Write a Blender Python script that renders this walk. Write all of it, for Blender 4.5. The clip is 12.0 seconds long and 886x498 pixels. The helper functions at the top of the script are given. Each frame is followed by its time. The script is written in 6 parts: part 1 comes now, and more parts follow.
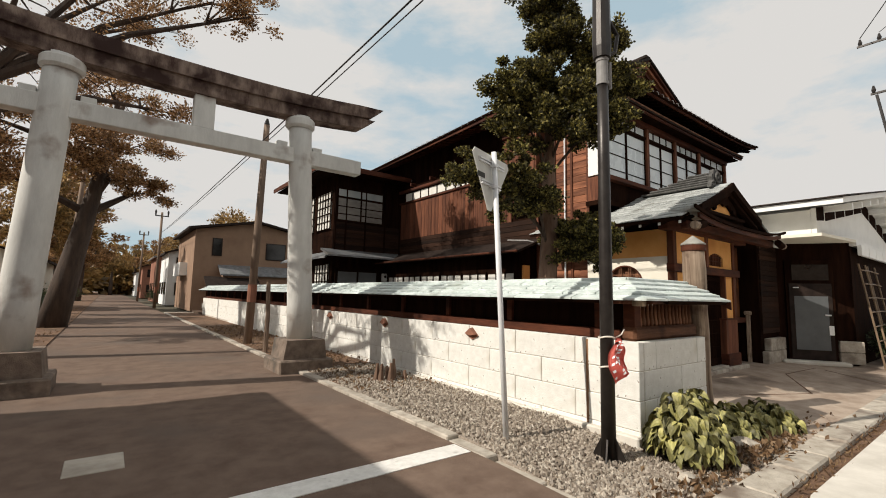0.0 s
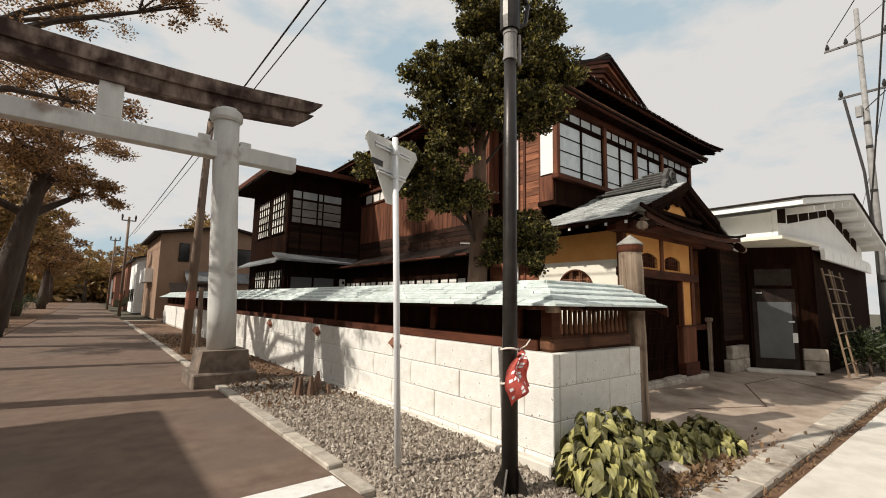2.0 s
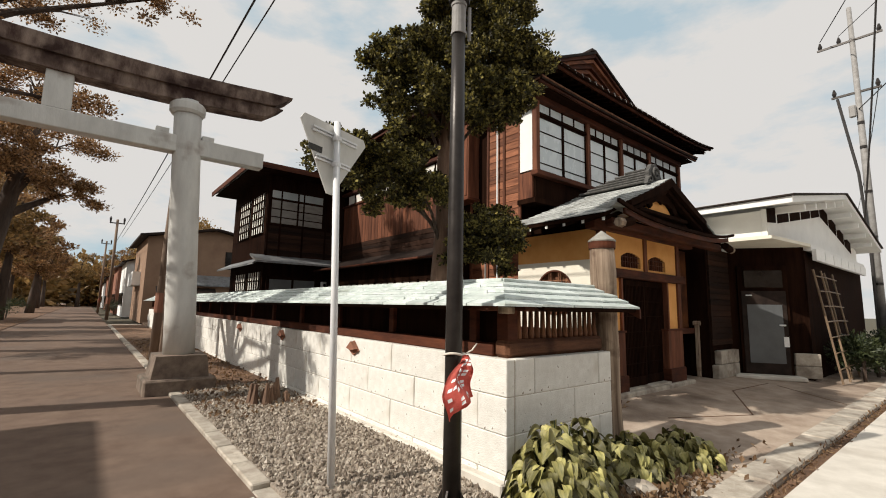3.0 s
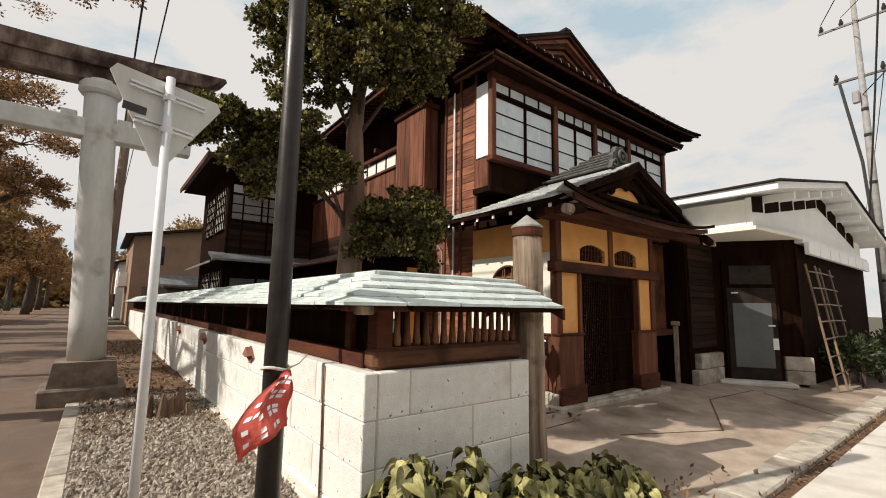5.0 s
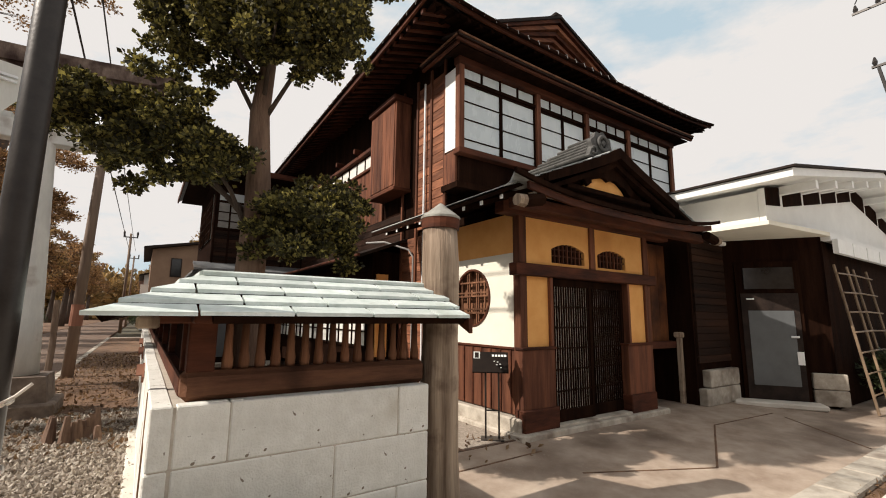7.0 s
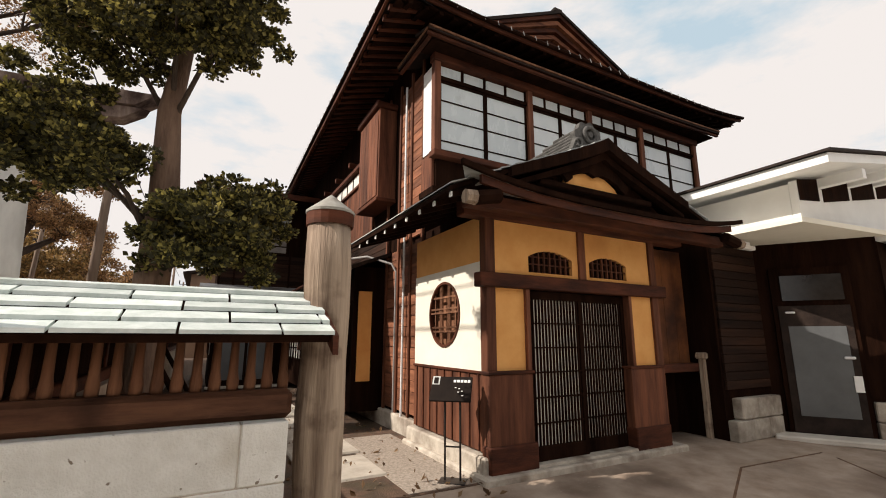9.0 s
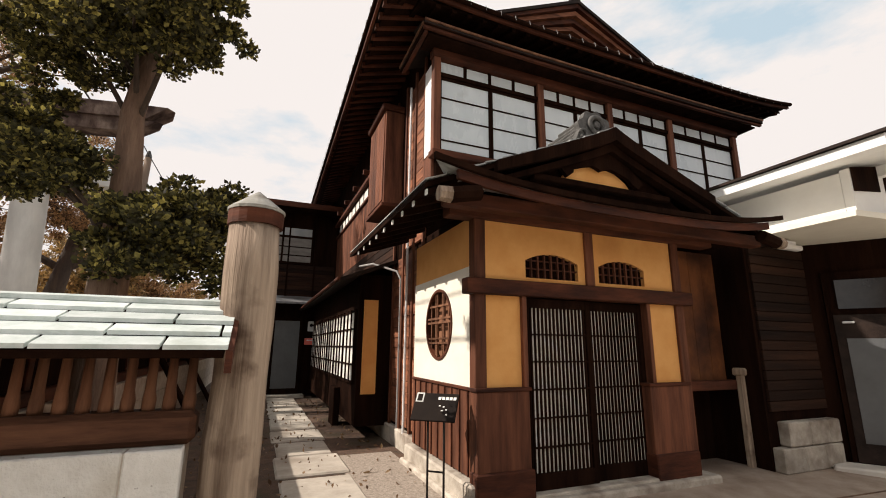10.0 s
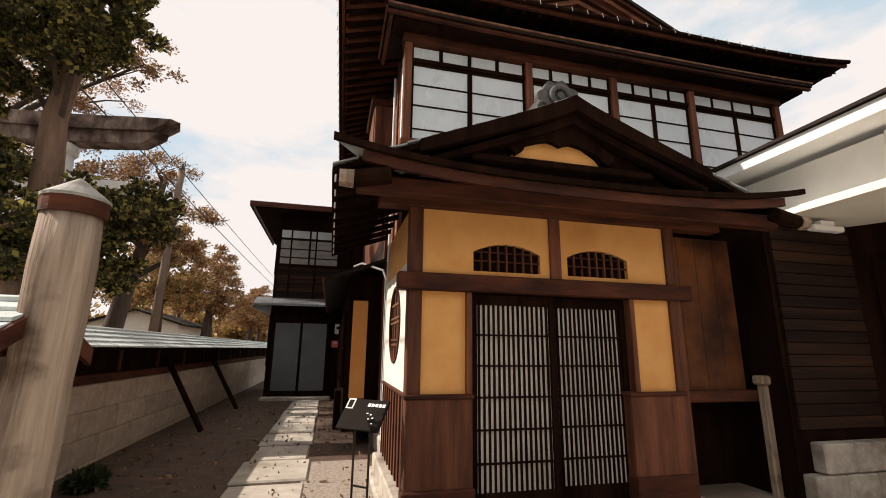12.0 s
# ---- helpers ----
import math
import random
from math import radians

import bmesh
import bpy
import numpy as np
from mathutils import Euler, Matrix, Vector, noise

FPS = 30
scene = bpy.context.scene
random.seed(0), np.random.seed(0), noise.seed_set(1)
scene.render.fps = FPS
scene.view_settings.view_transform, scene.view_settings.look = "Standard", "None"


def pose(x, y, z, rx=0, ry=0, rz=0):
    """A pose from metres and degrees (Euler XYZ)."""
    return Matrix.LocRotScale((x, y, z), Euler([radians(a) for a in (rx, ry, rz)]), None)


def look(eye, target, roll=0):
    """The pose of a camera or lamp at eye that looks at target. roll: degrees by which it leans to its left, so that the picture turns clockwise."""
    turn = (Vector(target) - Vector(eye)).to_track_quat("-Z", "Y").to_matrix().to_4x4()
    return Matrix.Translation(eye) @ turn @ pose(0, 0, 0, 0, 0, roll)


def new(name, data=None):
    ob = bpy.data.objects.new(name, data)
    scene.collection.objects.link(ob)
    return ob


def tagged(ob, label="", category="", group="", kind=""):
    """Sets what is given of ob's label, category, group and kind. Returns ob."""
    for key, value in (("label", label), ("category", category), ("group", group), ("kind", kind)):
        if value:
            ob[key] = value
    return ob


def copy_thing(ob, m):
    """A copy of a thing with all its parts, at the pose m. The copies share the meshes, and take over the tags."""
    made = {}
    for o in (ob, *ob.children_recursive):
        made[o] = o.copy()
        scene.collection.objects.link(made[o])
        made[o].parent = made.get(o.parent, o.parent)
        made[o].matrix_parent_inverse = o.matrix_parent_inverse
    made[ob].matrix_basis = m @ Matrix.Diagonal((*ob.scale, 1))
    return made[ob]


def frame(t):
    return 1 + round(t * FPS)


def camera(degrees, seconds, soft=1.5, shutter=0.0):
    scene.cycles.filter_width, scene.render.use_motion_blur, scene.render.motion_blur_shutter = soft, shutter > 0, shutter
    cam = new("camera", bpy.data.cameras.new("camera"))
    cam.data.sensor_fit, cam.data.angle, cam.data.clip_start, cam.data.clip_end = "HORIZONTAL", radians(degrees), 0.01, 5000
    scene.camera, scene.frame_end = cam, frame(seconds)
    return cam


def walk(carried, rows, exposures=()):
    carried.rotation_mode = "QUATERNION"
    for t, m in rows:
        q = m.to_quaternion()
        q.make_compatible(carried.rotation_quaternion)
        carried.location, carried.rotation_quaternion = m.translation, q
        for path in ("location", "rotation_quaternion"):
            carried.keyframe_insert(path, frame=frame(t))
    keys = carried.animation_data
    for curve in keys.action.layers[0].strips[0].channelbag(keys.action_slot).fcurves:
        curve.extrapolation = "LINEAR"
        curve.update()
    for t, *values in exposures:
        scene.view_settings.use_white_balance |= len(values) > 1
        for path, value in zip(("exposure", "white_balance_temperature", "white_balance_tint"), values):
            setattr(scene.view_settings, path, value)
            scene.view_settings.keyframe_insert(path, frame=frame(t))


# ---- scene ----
cam = camera(90.3, 12.0, soft=1.0)
PATH = [
    (0, (-0.02, 0.014, 1.519), (1.179, 1.601, 1.726), 1.2),
    (0.5, (0.28, -0.011, 1.524), (1.486, 1.57, 1.739), 1.0),
    (1, (0.57, -0.023, 1.522), (1.789, 1.547, 1.746), 1.1),
    (1.5, (0.838, -0.038, 1.517), (2.069, 1.521, 1.749), 1.1),
    (2, (1.133, -0.076, 1.518), (2.371, 1.477, 1.758), 1.1),
    (2.5, (1.42, -0.057, 1.509), (2.657, 1.494, 1.761), 1.1),
    (3, (1.774, -0.057, 1.491), (3.015, 1.49, 1.75), 1.1),
    (5, (3.174, -0.105, 1.503), (4.389, 1.462, 1.762), 0.9),
    (5.5, (3.521, -0.075, 1.528), (4.722, 1.502, 1.787), 0.9),
    (6, (3.89, -0.118, 1.54), (5.057, 1.484, 1.809), 0.7),
    (6.5, (4.213, -0.118, 1.518), (5.35, 1.503, 1.803), 0.7),
    (7, (4.553, -0.103, 1.514), (5.657, 1.537, 1.816), 0.6),
    (9, (5.803, -0.035, 1.49), (6.731, 1.693, 1.885), 0.15),
    (9.5, (6.22, 0.018, 1.487), (7.058, 1.784, 1.91), 0.27),
    (10, (6.544, 0.062, 1.525), (7.289, 1.867, 1.958), 0.47),
    (10.5, (6.945, 0.1, 1.548), (7.58, 1.943, 1.992), 0.75),
    (11, (7.25, 0.118, 1.531), (7.807, 1.985, 1.983), 0.94),
    (11.5, (7.557, 0.121, 1.522), (8.06, 2.003, 1.974), 0.83),
    (12, (7.883, 0.088, 1.52), (8.347, 1.98, 1.965), 0.66),
]
walk(cam, [(t, look(eye, target, roll)) for t, eye, target, roll in PATH],
     [(0, -0.06, 6480, 10), (3, -0.04, 6480, 10.5), (5, 0.05, 6520, 11), (9, 0.24, 6640, 14), (12, 0.3, 6720, 16)])

# ---- light: an afternoon sun from beyond the street, high thin cloud with blue gaps ----
SUN_EL, SUN_DIR = radians(38.6), Vector((0.968, -0.25, 0))
sun = new("sun", bpy.data.lights.new("sun", "SUN"))
sun.data.energy, sun.data.angle, sun.data.color = 5.0, radians(0.5), (1.0, 0.93, 0.82)
to_ground = Vector((SUN_DIR.x * math.cos(SUN_EL), SUN_DIR.y * math.cos(SUN_EL), -math.sin(SUN_EL)))
sun.matrix_world = to_ground.to_track_quat("-Z", "Y").to_matrix().to_4x4()
sky_world = bpy.data.worlds.new("sky")
scene.world = sky_world
sky_world.use_nodes = True
wn, wl = sky_world.node_tree.nodes, sky_world.node_tree.links
wn.clear()
out = wn.new("ShaderNodeOutputWorld")
bg = wn.new("ShaderNodeBackground")
sky = wn.new("ShaderNodeTexSky")
sky.sky_type, sky.sun_disc = "NISHITA", False
sky.sun_elevation, sky.sun_rotation = SUN_EL, math.atan2(-SUN_DIR.x, -SUN_DIR.y)
sky.air_density, sky.dust_density = 1.0, 1.5
coord = wn.new("ShaderNodeTexCoord")
mp = wn.new("ShaderNodeMapping")
mp.inputs["Scale"].default_value = (1.0, 1.0, 2.6)
cl = wn.new("ShaderNodeTexNoise")
cl.inputs["Scale"].default_value, cl.inputs["Detail"].default_value, cl.inputs["Roughness"].default_value = 2.1, 7.0, 0.58
ramp = wn.new("ShaderNodeValToRGB")
ramp.color_ramp.elements[0].color = (0.12, 0.12, 0.12, 1)
ramp.color_ramp.elements[0].position, ramp.color_ramp.elements[1].position = 0.36, 0.49
mix = wn.new("ShaderNodeMix")
mix.data_type = "RGBA"
mix.inputs["B"].default_value = (7.5, 7.3, 7.0, 1)
wl.new(coord.outputs["Generated"], mp.inputs["Vector"])
wl.new(mp.outputs["Vector"], cl.inputs["Vector"])
wl.new(cl.outputs["Fac"], ramp.inputs["Fac"])
wl.new(ramp.outputs["Color"], mix.inputs["Factor"])
thin = wn.new("ShaderNodeMix")
thin.data_type = "RGBA"
thin.inputs["Factor"].default_value = 0.8
thin.inputs["B"].default_value = (4.7, 6.4, 7.2, 1)
wl.new(sky.outputs["Color"], thin.inputs["A"])
wl.new(thin.outputs["Result"], mix.inputs["A"])
wl.new(mix.outputs["Result"], bg.inputs["Color"])
bg.inputs["Strength"].default_value = 0.1
wl.new(bg.outputs["Background"], out.inputs["Surface"])


# ---- materials ----
def material(name, a, b, scale=6.0, rough=0.8, bump=0.15, stretch=(1, 1, 1), metal=0.0, stain=None, fine=60.0, vary=0.0, detail=6.0, spec=0.5, specks=None):
    """Two tones mixed by a noise, a second large noise for stains, a fine grain in the relief."""
    m = bpy.data.materials.new(name)
    m.use_nodes = True
    n, l = m.node_tree.nodes, m.node_tree.links
    bsdf = n["Principled BSDF"]
    bsdf.inputs["Roughness"].default_value, bsdf.inputs["Metallic"].default_value = rough, metal
    bsdf.inputs["Specular IOR Level"].default_value = spec
    tc = n.new("ShaderNodeTexCoord")
    mapping = n.new("ShaderNodeMapping")
    mapping.inputs["Scale"].default_value = stretch
    l.new(tc.outputs["Object"], mapping.inputs["Vector"])
    n1 = n.new("ShaderNodeTexNoise")
    n1.inputs["Scale"].default_value, n1.inputs["Detail"].default_value, n1.inputs["Roughness"].default_value = scale, detail, 0.65
    l.new(mapping.outputs["Vector"], n1.inputs["Vector"])
    r1 = n.new("ShaderNodeValToRGB")
    r1.color_ramp.elements[0].position, r1.color_ramp.elements[1].position = 0.32, 0.68
    r1.color_ramp.elements[0].color, r1.color_ramp.elements[1].color = (*a, 1), (*b, 1)
    l.new(n1.outputs["Fac"], r1.inputs["Fac"])
    color = r1.outputs["Color"]
    if stain:
        n2 = n.new("ShaderNodeTexNoise")
        n2.inputs["Scale"].default_value, n2.inputs["Detail"].default_value = stain[1], 5.0
        l.new(tc.outputs["Object"], n2.inputs["Vector"])
        r2 = n.new("ShaderNodeValToRGB")
        r2.color_ramp.elements[0].position, r2.color_ramp.elements[1].position = stain[2], stain[2] + 0.18
        l.new(n2.outputs["Fac"], r2.inputs["Fac"])
        mx = n.new("ShaderNodeMix")
        mx.data_type = "RGBA"
        mx.inputs["B"].default_value = (*stain[0], 1)
        l.new(r2.outputs["Color"], mx.inputs["Factor"])
        l.new(color, mx.inputs["A"])
        color = mx.outputs["Result"]
    if specks:
        n4 = n.new("ShaderNodeTexNoise")
        n4.inputs["Scale"].default_value, n4.inputs["Detail"].default_value = specks[1], 2.0
        l.new(tc.outputs["Object"], n4.inputs["Vector"])
        r4 = n.new("ShaderNodeValToRGB")
        r4.color_ramp.elements[0].position, r4.color_ramp.elements[1].position = specks[2], specks[2] + 0.03
        l.new(n4.outputs["Fac"], r4.inputs["Fac"])
        mx4 = n.new("ShaderNodeMix")
        mx4.data_type = "RGBA"
        mx4.inputs["B"].default_value = (*specks[0], 1)
        l.new(r4.outputs["Color"], mx4.inputs["Factor"])
        l.new(color, mx4.inputs["A"])
        color = mx4.outputs["Result"]
    if vary:
        info = n.new("ShaderNodeObjectInfo")
        mr = n.new("ShaderNodeMapRange")
        mr.inputs["To Min"].default_value, mr.inputs["To Max"].default_value = 1 - vary, 1 + vary
        l.new(info.outputs["Random"], mr.inputs["Value"])
        hv = n.new("ShaderNodeHueSaturation")
        l.new(mr.outputs["Result"], hv.inputs["Value"])
        l.new(color, hv.inputs["Color"])
        color = hv.outputs["Color"]
    l.new(color, bsdf.inputs["Base Color"])
    n3 = n.new("ShaderNodeTexNoise")
    n3.inputs["Scale"].default_value, n3.inputs["Detail"].default_value = fine, 4.0
    l.new(mapping.outputs["Vector"], n3.inputs["Vector"])
    add = n.new("ShaderNodeMath")
    add.operation = "ADD"
    l.new(n1.outputs["Fac"], add.inputs[0])
    l.new(n3.outputs["Fac"], add.inputs[1])
    bp = n.new("ShaderNodeBump")
    bp.inputs["Strength"].default_value, bp.inputs["Distance"].default_value = bump, 0.02
    l.new(add.outputs["Value"], bp.inputs["Height"])
    l.new(bp.outputs["Normal"], bsdf.inputs["Normal"])
    mr2 = n.new("ShaderNodeMapRange")
    mr2.inputs["To Min"].default_value, mr2.inputs["To Max"].default_value = max(rough - 0.12, 0.03), min(rough + 0.1, 1)
    l.new(n1.outputs["Fac"], mr2.inputs["Value"])
    l.new(mr2.outputs["Result"], bsdf.inputs["Roughness"])
    return m


M = {
    "asphalt": material("asphalt", (0.115, 0.075, 0.055), (0.185, 0.13, 0.098), 3, 0.92, 0.35, stain=((0.128, 0.095, 0.076), 0.5, 0.5), fine=180, spec=0.25, specks=((0.28, 0.23, 0.195), 120, 0.7)),
    "soil": material("soil", (0.075, 0.038, 0.02), (0.21, 0.118, 0.066), 5, 0.95, 0.6, stain=((0.07, 0.042, 0.02), 0.9, 0.55)),
    "field": material("field", (0.05, 0.045, 0.03), (0.1, 0.085, 0.05), 0.6, 0.95, 0.4),
    "concrete": material("concrete", (0.33, 0.29, 0.24), (0.5, 0.45, 0.38), 4, 0.9, 0.2, stain=((0.2, 0.16, 0.12), 0.8, 0.55), fine=120),
    "drive": material("drive", (0.27, 0.2, 0.15), (0.46, 0.375, 0.3), 2.2, 0.9, 0.25, stain=((0.16, 0.115, 0.085), 0.7, 0.52), fine=140, spec=0.3, specks=((0.38, 0.32, 0.27), 60, 0.68)),
    "pale_concrete": material("pale_concrete", (0.52, 0.48, 0.42), (0.68, 0.64, 0.57), 2.5, 0.88, 0.15, stain=((0.38, 0.33, 0.27), 0.6, 0.6), fine=150),
    "kerb": material("kerb", (0.3, 0.26, 0.21), (0.5, 0.45, 0.38), 7, 0.92, 0.4, stain=((0.17, 0.13, 0.1), 2.0, 0.52), vary=0.12),
    "road_paint": material("road_paint", (0.6, 0.58, 0.54), (0.78, 0.76, 0.72), 9, 0.8, 0.2, stain=((0.2, 0.17, 0.15), 7, 0.64)),
    "gravel": material("gravel", (0.2, 0.16, 0.125), (0.42, 0.36, 0.3), 30, 0.95, 0.5),
    "stone_block": material("stone_block", (0.66, 0.64, 0.59), (0.79, 0.775, 0.73), 9, 0.9, 0.35, stain=((0.57, 0.53, 0.46), 1.6, 0.62), fine=70, vary=0.04, spec=0.25, specks=((0.22, 0.18, 0.14), 17, 0.68)),
    "mortar": material("mortar", (0.4, 0.35, 0.29), (0.55, 0.49, 0.42), 12, 0.95, 0.3),
    "torii_stone": material("torii_stone", (0.52, 0.51, 0.48), (0.68, 0.67, 0.63), 4, 0.85, 0.15, stretch=(1, 1, 0.3), stain=((0.2, 0.125, 0.085), 1.7, 0.58)),
    "torii_beam": material("torii_beam", (0.05, 0.022, 0.015), (0.3, 0.225, 0.18), 5.5, 0.9, 0.3, stretch=(1, 1, 0.35), stain=((0.032, 0.013, 0.009), 2.3, 0.45)),
    "base_stone": material("base_stone", (0.1, 0.07, 0.052), (0.26, 0.2, 0.155), 5, 0.92, 0.4, stain=((0.06, 0.05, 0.04), 2, 0.55)),
    "patina": material("patina", (0.46, 0.53, 0.5), (0.7, 0.75, 0.73), 8, 0.5, 0.15, stain=((0.3, 0.33, 0.28), 2.2, 0.6), vary=0.16),
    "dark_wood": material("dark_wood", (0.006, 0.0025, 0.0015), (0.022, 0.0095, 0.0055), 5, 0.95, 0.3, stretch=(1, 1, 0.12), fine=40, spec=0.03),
    "dark_wood_h": material("dark_wood_h", (0.008, 0.0035, 0.002), (0.036, 0.016, 0.009), 5, 0.8, 0.3, stretch=(0.12, 0.12, 1.5), vary=0.4, fine=40, spec=0.15),
    "brown_wood": material("brown_wood", (0.026, 0.0075, 0.004), (0.115, 0.036, 0.017), 7, 0.75, 0.25, stretch=(0.2, 0.2, 1), fine=50, spec=0.2),
    "brown_wood_v": material("brown_wood_v", (0.05, 0.017, 0.0095), (0.2, 0.076, 0.04), 7, 0.75, 0.3, stretch=(1, 1, 0.1), fine=50, vary=0.3, spec=0.2),
    "red_boards": material("red_boards", (0.075, 0.024, 0.012), (0.3, 0.12, 0.062), 6, 0.75, 0.3, stretch=(0.2, 0.2, 1.6), vary=0.25, spec=0.25),
    "grey_post": material("grey_post", (0.075, 0.042, 0.026), (0.5, 0.39, 0.29), 7, 0.85, 0.6, stretch=(1, 1, 0.05), stain=((0.05, 0.022, 0.012), 3.4, 0.54), spec=0.25),
    "ochre": material("ochre", (0.7, 0.33, 0.095), (0.8, 0.42, 0.145), 2.5, 0.9, 0.08, stain=((0.6, 0.27, 0.08), 1.2, 0.6), fine=200, spec=0.25),
    "cream": material("cream", (0.7, 0.66, 0.56), (0.78, 0.74, 0.64), 2, 0.9, 0.06),
    "white_wall": material("white_wall", (0.74, 0.74, 0.72), (0.82, 0.82, 0.8), 1.5, 0.85, 0.06, stain=((0.66, 0.65, 0.62), 0.8, 0.6)),
    "frosted": material("frosted", (0.58, 0.64, 0.66), (0.74, 0.78, 0.78), 1.3, 0.3, 0.02, stretch=(1, 1, 0.4), stain=((0.5, 0.53, 0.53), 2.5, 0.62)),
    "dark_glass": material("dark_glass", (0.012, 0.011, 0.01), (0.03, 0.027, 0.024), 2, 0.12, 0.02),
    "paper": material("paper", (0.62, 0.6, 0.54), (0.72, 0.7, 0.65), 3, 0.8, 0.03),
    "roof_metal": material("roof_metal", (0.1, 0.105, 0.11), (0.24, 0.245, 0.25), 4, 0.45, 0.12, stain=((0.09, 0.08, 0.07), 1.5, 0.58), vary=0.15),
    "roof_dark": material("roof_dark", (0.01, 0.006, 0.0045), (0.034, 0.022, 0.017), 4, 0.8, 0.2, spec=0.2),
    "tile_grey": material("tile_grey", (0.035, 0.033, 0.03), (0.12, 0.116, 0.11), 12, 0.85, 0.4, stain=((0.05, 0.05, 0.045), 4, 0.55)),
    "weathered_cap": material("weathered_cap", (0.2, 0.19, 0.165), (0.36, 0.35, 0.31), 9, 0.6, 0.2, stain=((0.13, 0.09, 0.065), 5, 0.55)),
    "pole_grey": material("pole_grey", (0.2, 0.19, 0.18), (0.32, 0.31, 0.3), 5, 0.7, 0.1, stain=((0.14, 0.12, 0.1), 2, 0.6)),
    # wing window tones: darker glass, with the wing's shade mixed into the colour
    "frosted_shaded": material("frosted_shaded", (0.3, 0.33, 0.34), (0.46, 0.49, 0.49), 1.3, 0.25, 0.02, stretch=(1, 1, 0.4)),
    "grey_blind_shaded": material("grey_blind_shaded", (0.12, 0.11, 0.1), (0.24, 0.225, 0.205), 2.0, 0.5, 0.03, stretch=(1, 1, 3)),
    "tile_pale": material("tile_pale", (0.42, 0.43, 0.41), (0.62, 0.63, 0.6), 9, 0.5, 0.15),
    # orange-brown boards, colour lowered to include the deep shade beside the porch
    "screen": material("screen", (0.075, 0.024, 0.009), (0.25, 0.092, 0.028), 1.6, 0.7, 0.12, stretch=(1, 1, 0.6), stain=((0.035, 0.012, 0.006), 1.3, 0.46), spec=0.2),
    "porch_plate": material("porch_plate", (0.26, 0.27, 0.26), (0.46, 0.475, 0.46), 5, 0.5, 0.12, stain=((0.17, 0.16, 0.14), 2.2, 0.58), vary=0.16),
    "slat": material("slat", (0.09, 0.036, 0.018), (0.27, 0.125, 0.066), 8, 0.75, 0.35, stretch=(1, 1, 0.12), vary=0.25, spec=0.25),
    "iron": material("iron", (0.02, 0.016, 0.014), (0.04, 0.033, 0.029), 8, 0.4, 0.06, metal=0.4),
    "galvanised": material("galvanised", (0.66, 0.67, 0.68), (0.8, 0.8, 0.8), 5, 0.5, 0.05, stain=((0.5, 0.47, 0.43), 2, 0.66)),
    "black_sign": material("black_sign", (0.012, 0.009, 0.008), (0.022, 0.016, 0.013), 5, 0.9, 0.03, spec=0.1),
    "white_paint": material("white_paint", (0.76, 0.76, 0.74), (0.84, 0.84, 0.82), 5, 0.6, 0.03),
    "red_cloth": material("red_cloth", (0.72, 0.13, 0.1), (0.85, 0.23, 0.18), 6, 0.85, 0.2),
    "cord": material("cord", (0.62, 0.55, 0.48), (0.78, 0.72, 0.64), 30, 0.9, 0.2),
    "wire": material("wire", (0.02, 0.018, 0.017), (0.035, 0.03, 0.028), 5, 0.6, 0.02),
    "pole_wood": material("pole_wood", (0.1, 0.065, 0.045), (0.26, 0.18, 0.125), 4, 0.85, 0.3, stretch=(1, 1, 0.08)),
    "bark": material("bark", (0.075, 0.04, 0.026), (0.27, 0.17, 0.115), 6, 0.95, 0.8, stretch=(1, 1, 0.18)),
    "bark_dark": material("bark_dark", (0.03, 0.02, 0.015), (0.09, 0.06, 0.042), 5, 0.95, 0.8, stretch=(1, 1, 0.2)),
    "tan_wall": material("tan_wall", (0.23, 0.14, 0.09), (0.29, 0.185, 0.12), 1.2, 0.9, 0.1, stain=((0.19, 0.11, 0.07), 0.5, 0.58)),
    "rust_wall": material("rust_wall", (0.22, 0.09, 0.055), (0.29, 0.13, 0.08), 1.5, 0.9, 0.1),
    "grey_door": material("grey_door", (0.075, 0.08, 0.083), (0.11, 0.116, 0.12), 2, 0.4, 0.03),
    "garden_soil": material("garden_soil", (0.036, 0.02, 0.012), (0.125, 0.07, 0.042), 7, 0.95, 0.7, stain=((0.05, 0.036, 0.016), 1.4, 0.52)),
    # same stone as stone_block, with the garden side's shade put into the colour
    "inner_stone_shaded": material("inner_stone_shaded", (0.34, 0.27, 0.21), (0.5, 0.42, 0.34), 7, 0.9, 0.35, stain=((0.22, 0.16, 0.12), 1.2, 0.55), vary=0.1, spec=0.25),
    "door_pane": material("door_pane", (0.6, 0.55, 0.48), (0.76, 0.71, 0.64), 1.6, 0.35, 0.02, stain=((0.5, 0.45, 0.39), 1.4, 0.58)),
    "stain": material("stain", (0.2, 0.1, 0.05), (0.34, 0.2, 0.11), 8, 0.9, 0.2),
    "beam_wood": material("beam_wood", (0.05, 0.02, 0.011), (0.2, 0.092, 0.05), 6, 0.8, 0.45, stretch=(0.15, 1, 1), stain=((0.04, 0.016, 0.009), 2.5, 0.52), spec=0.2),
    "bamboo": material("bamboo", (0.12, 0.08, 0.05), (0.26, 0.18, 0.11), 6, 0.6, 0.15, stretch=(1, 1, 0.2)),
}


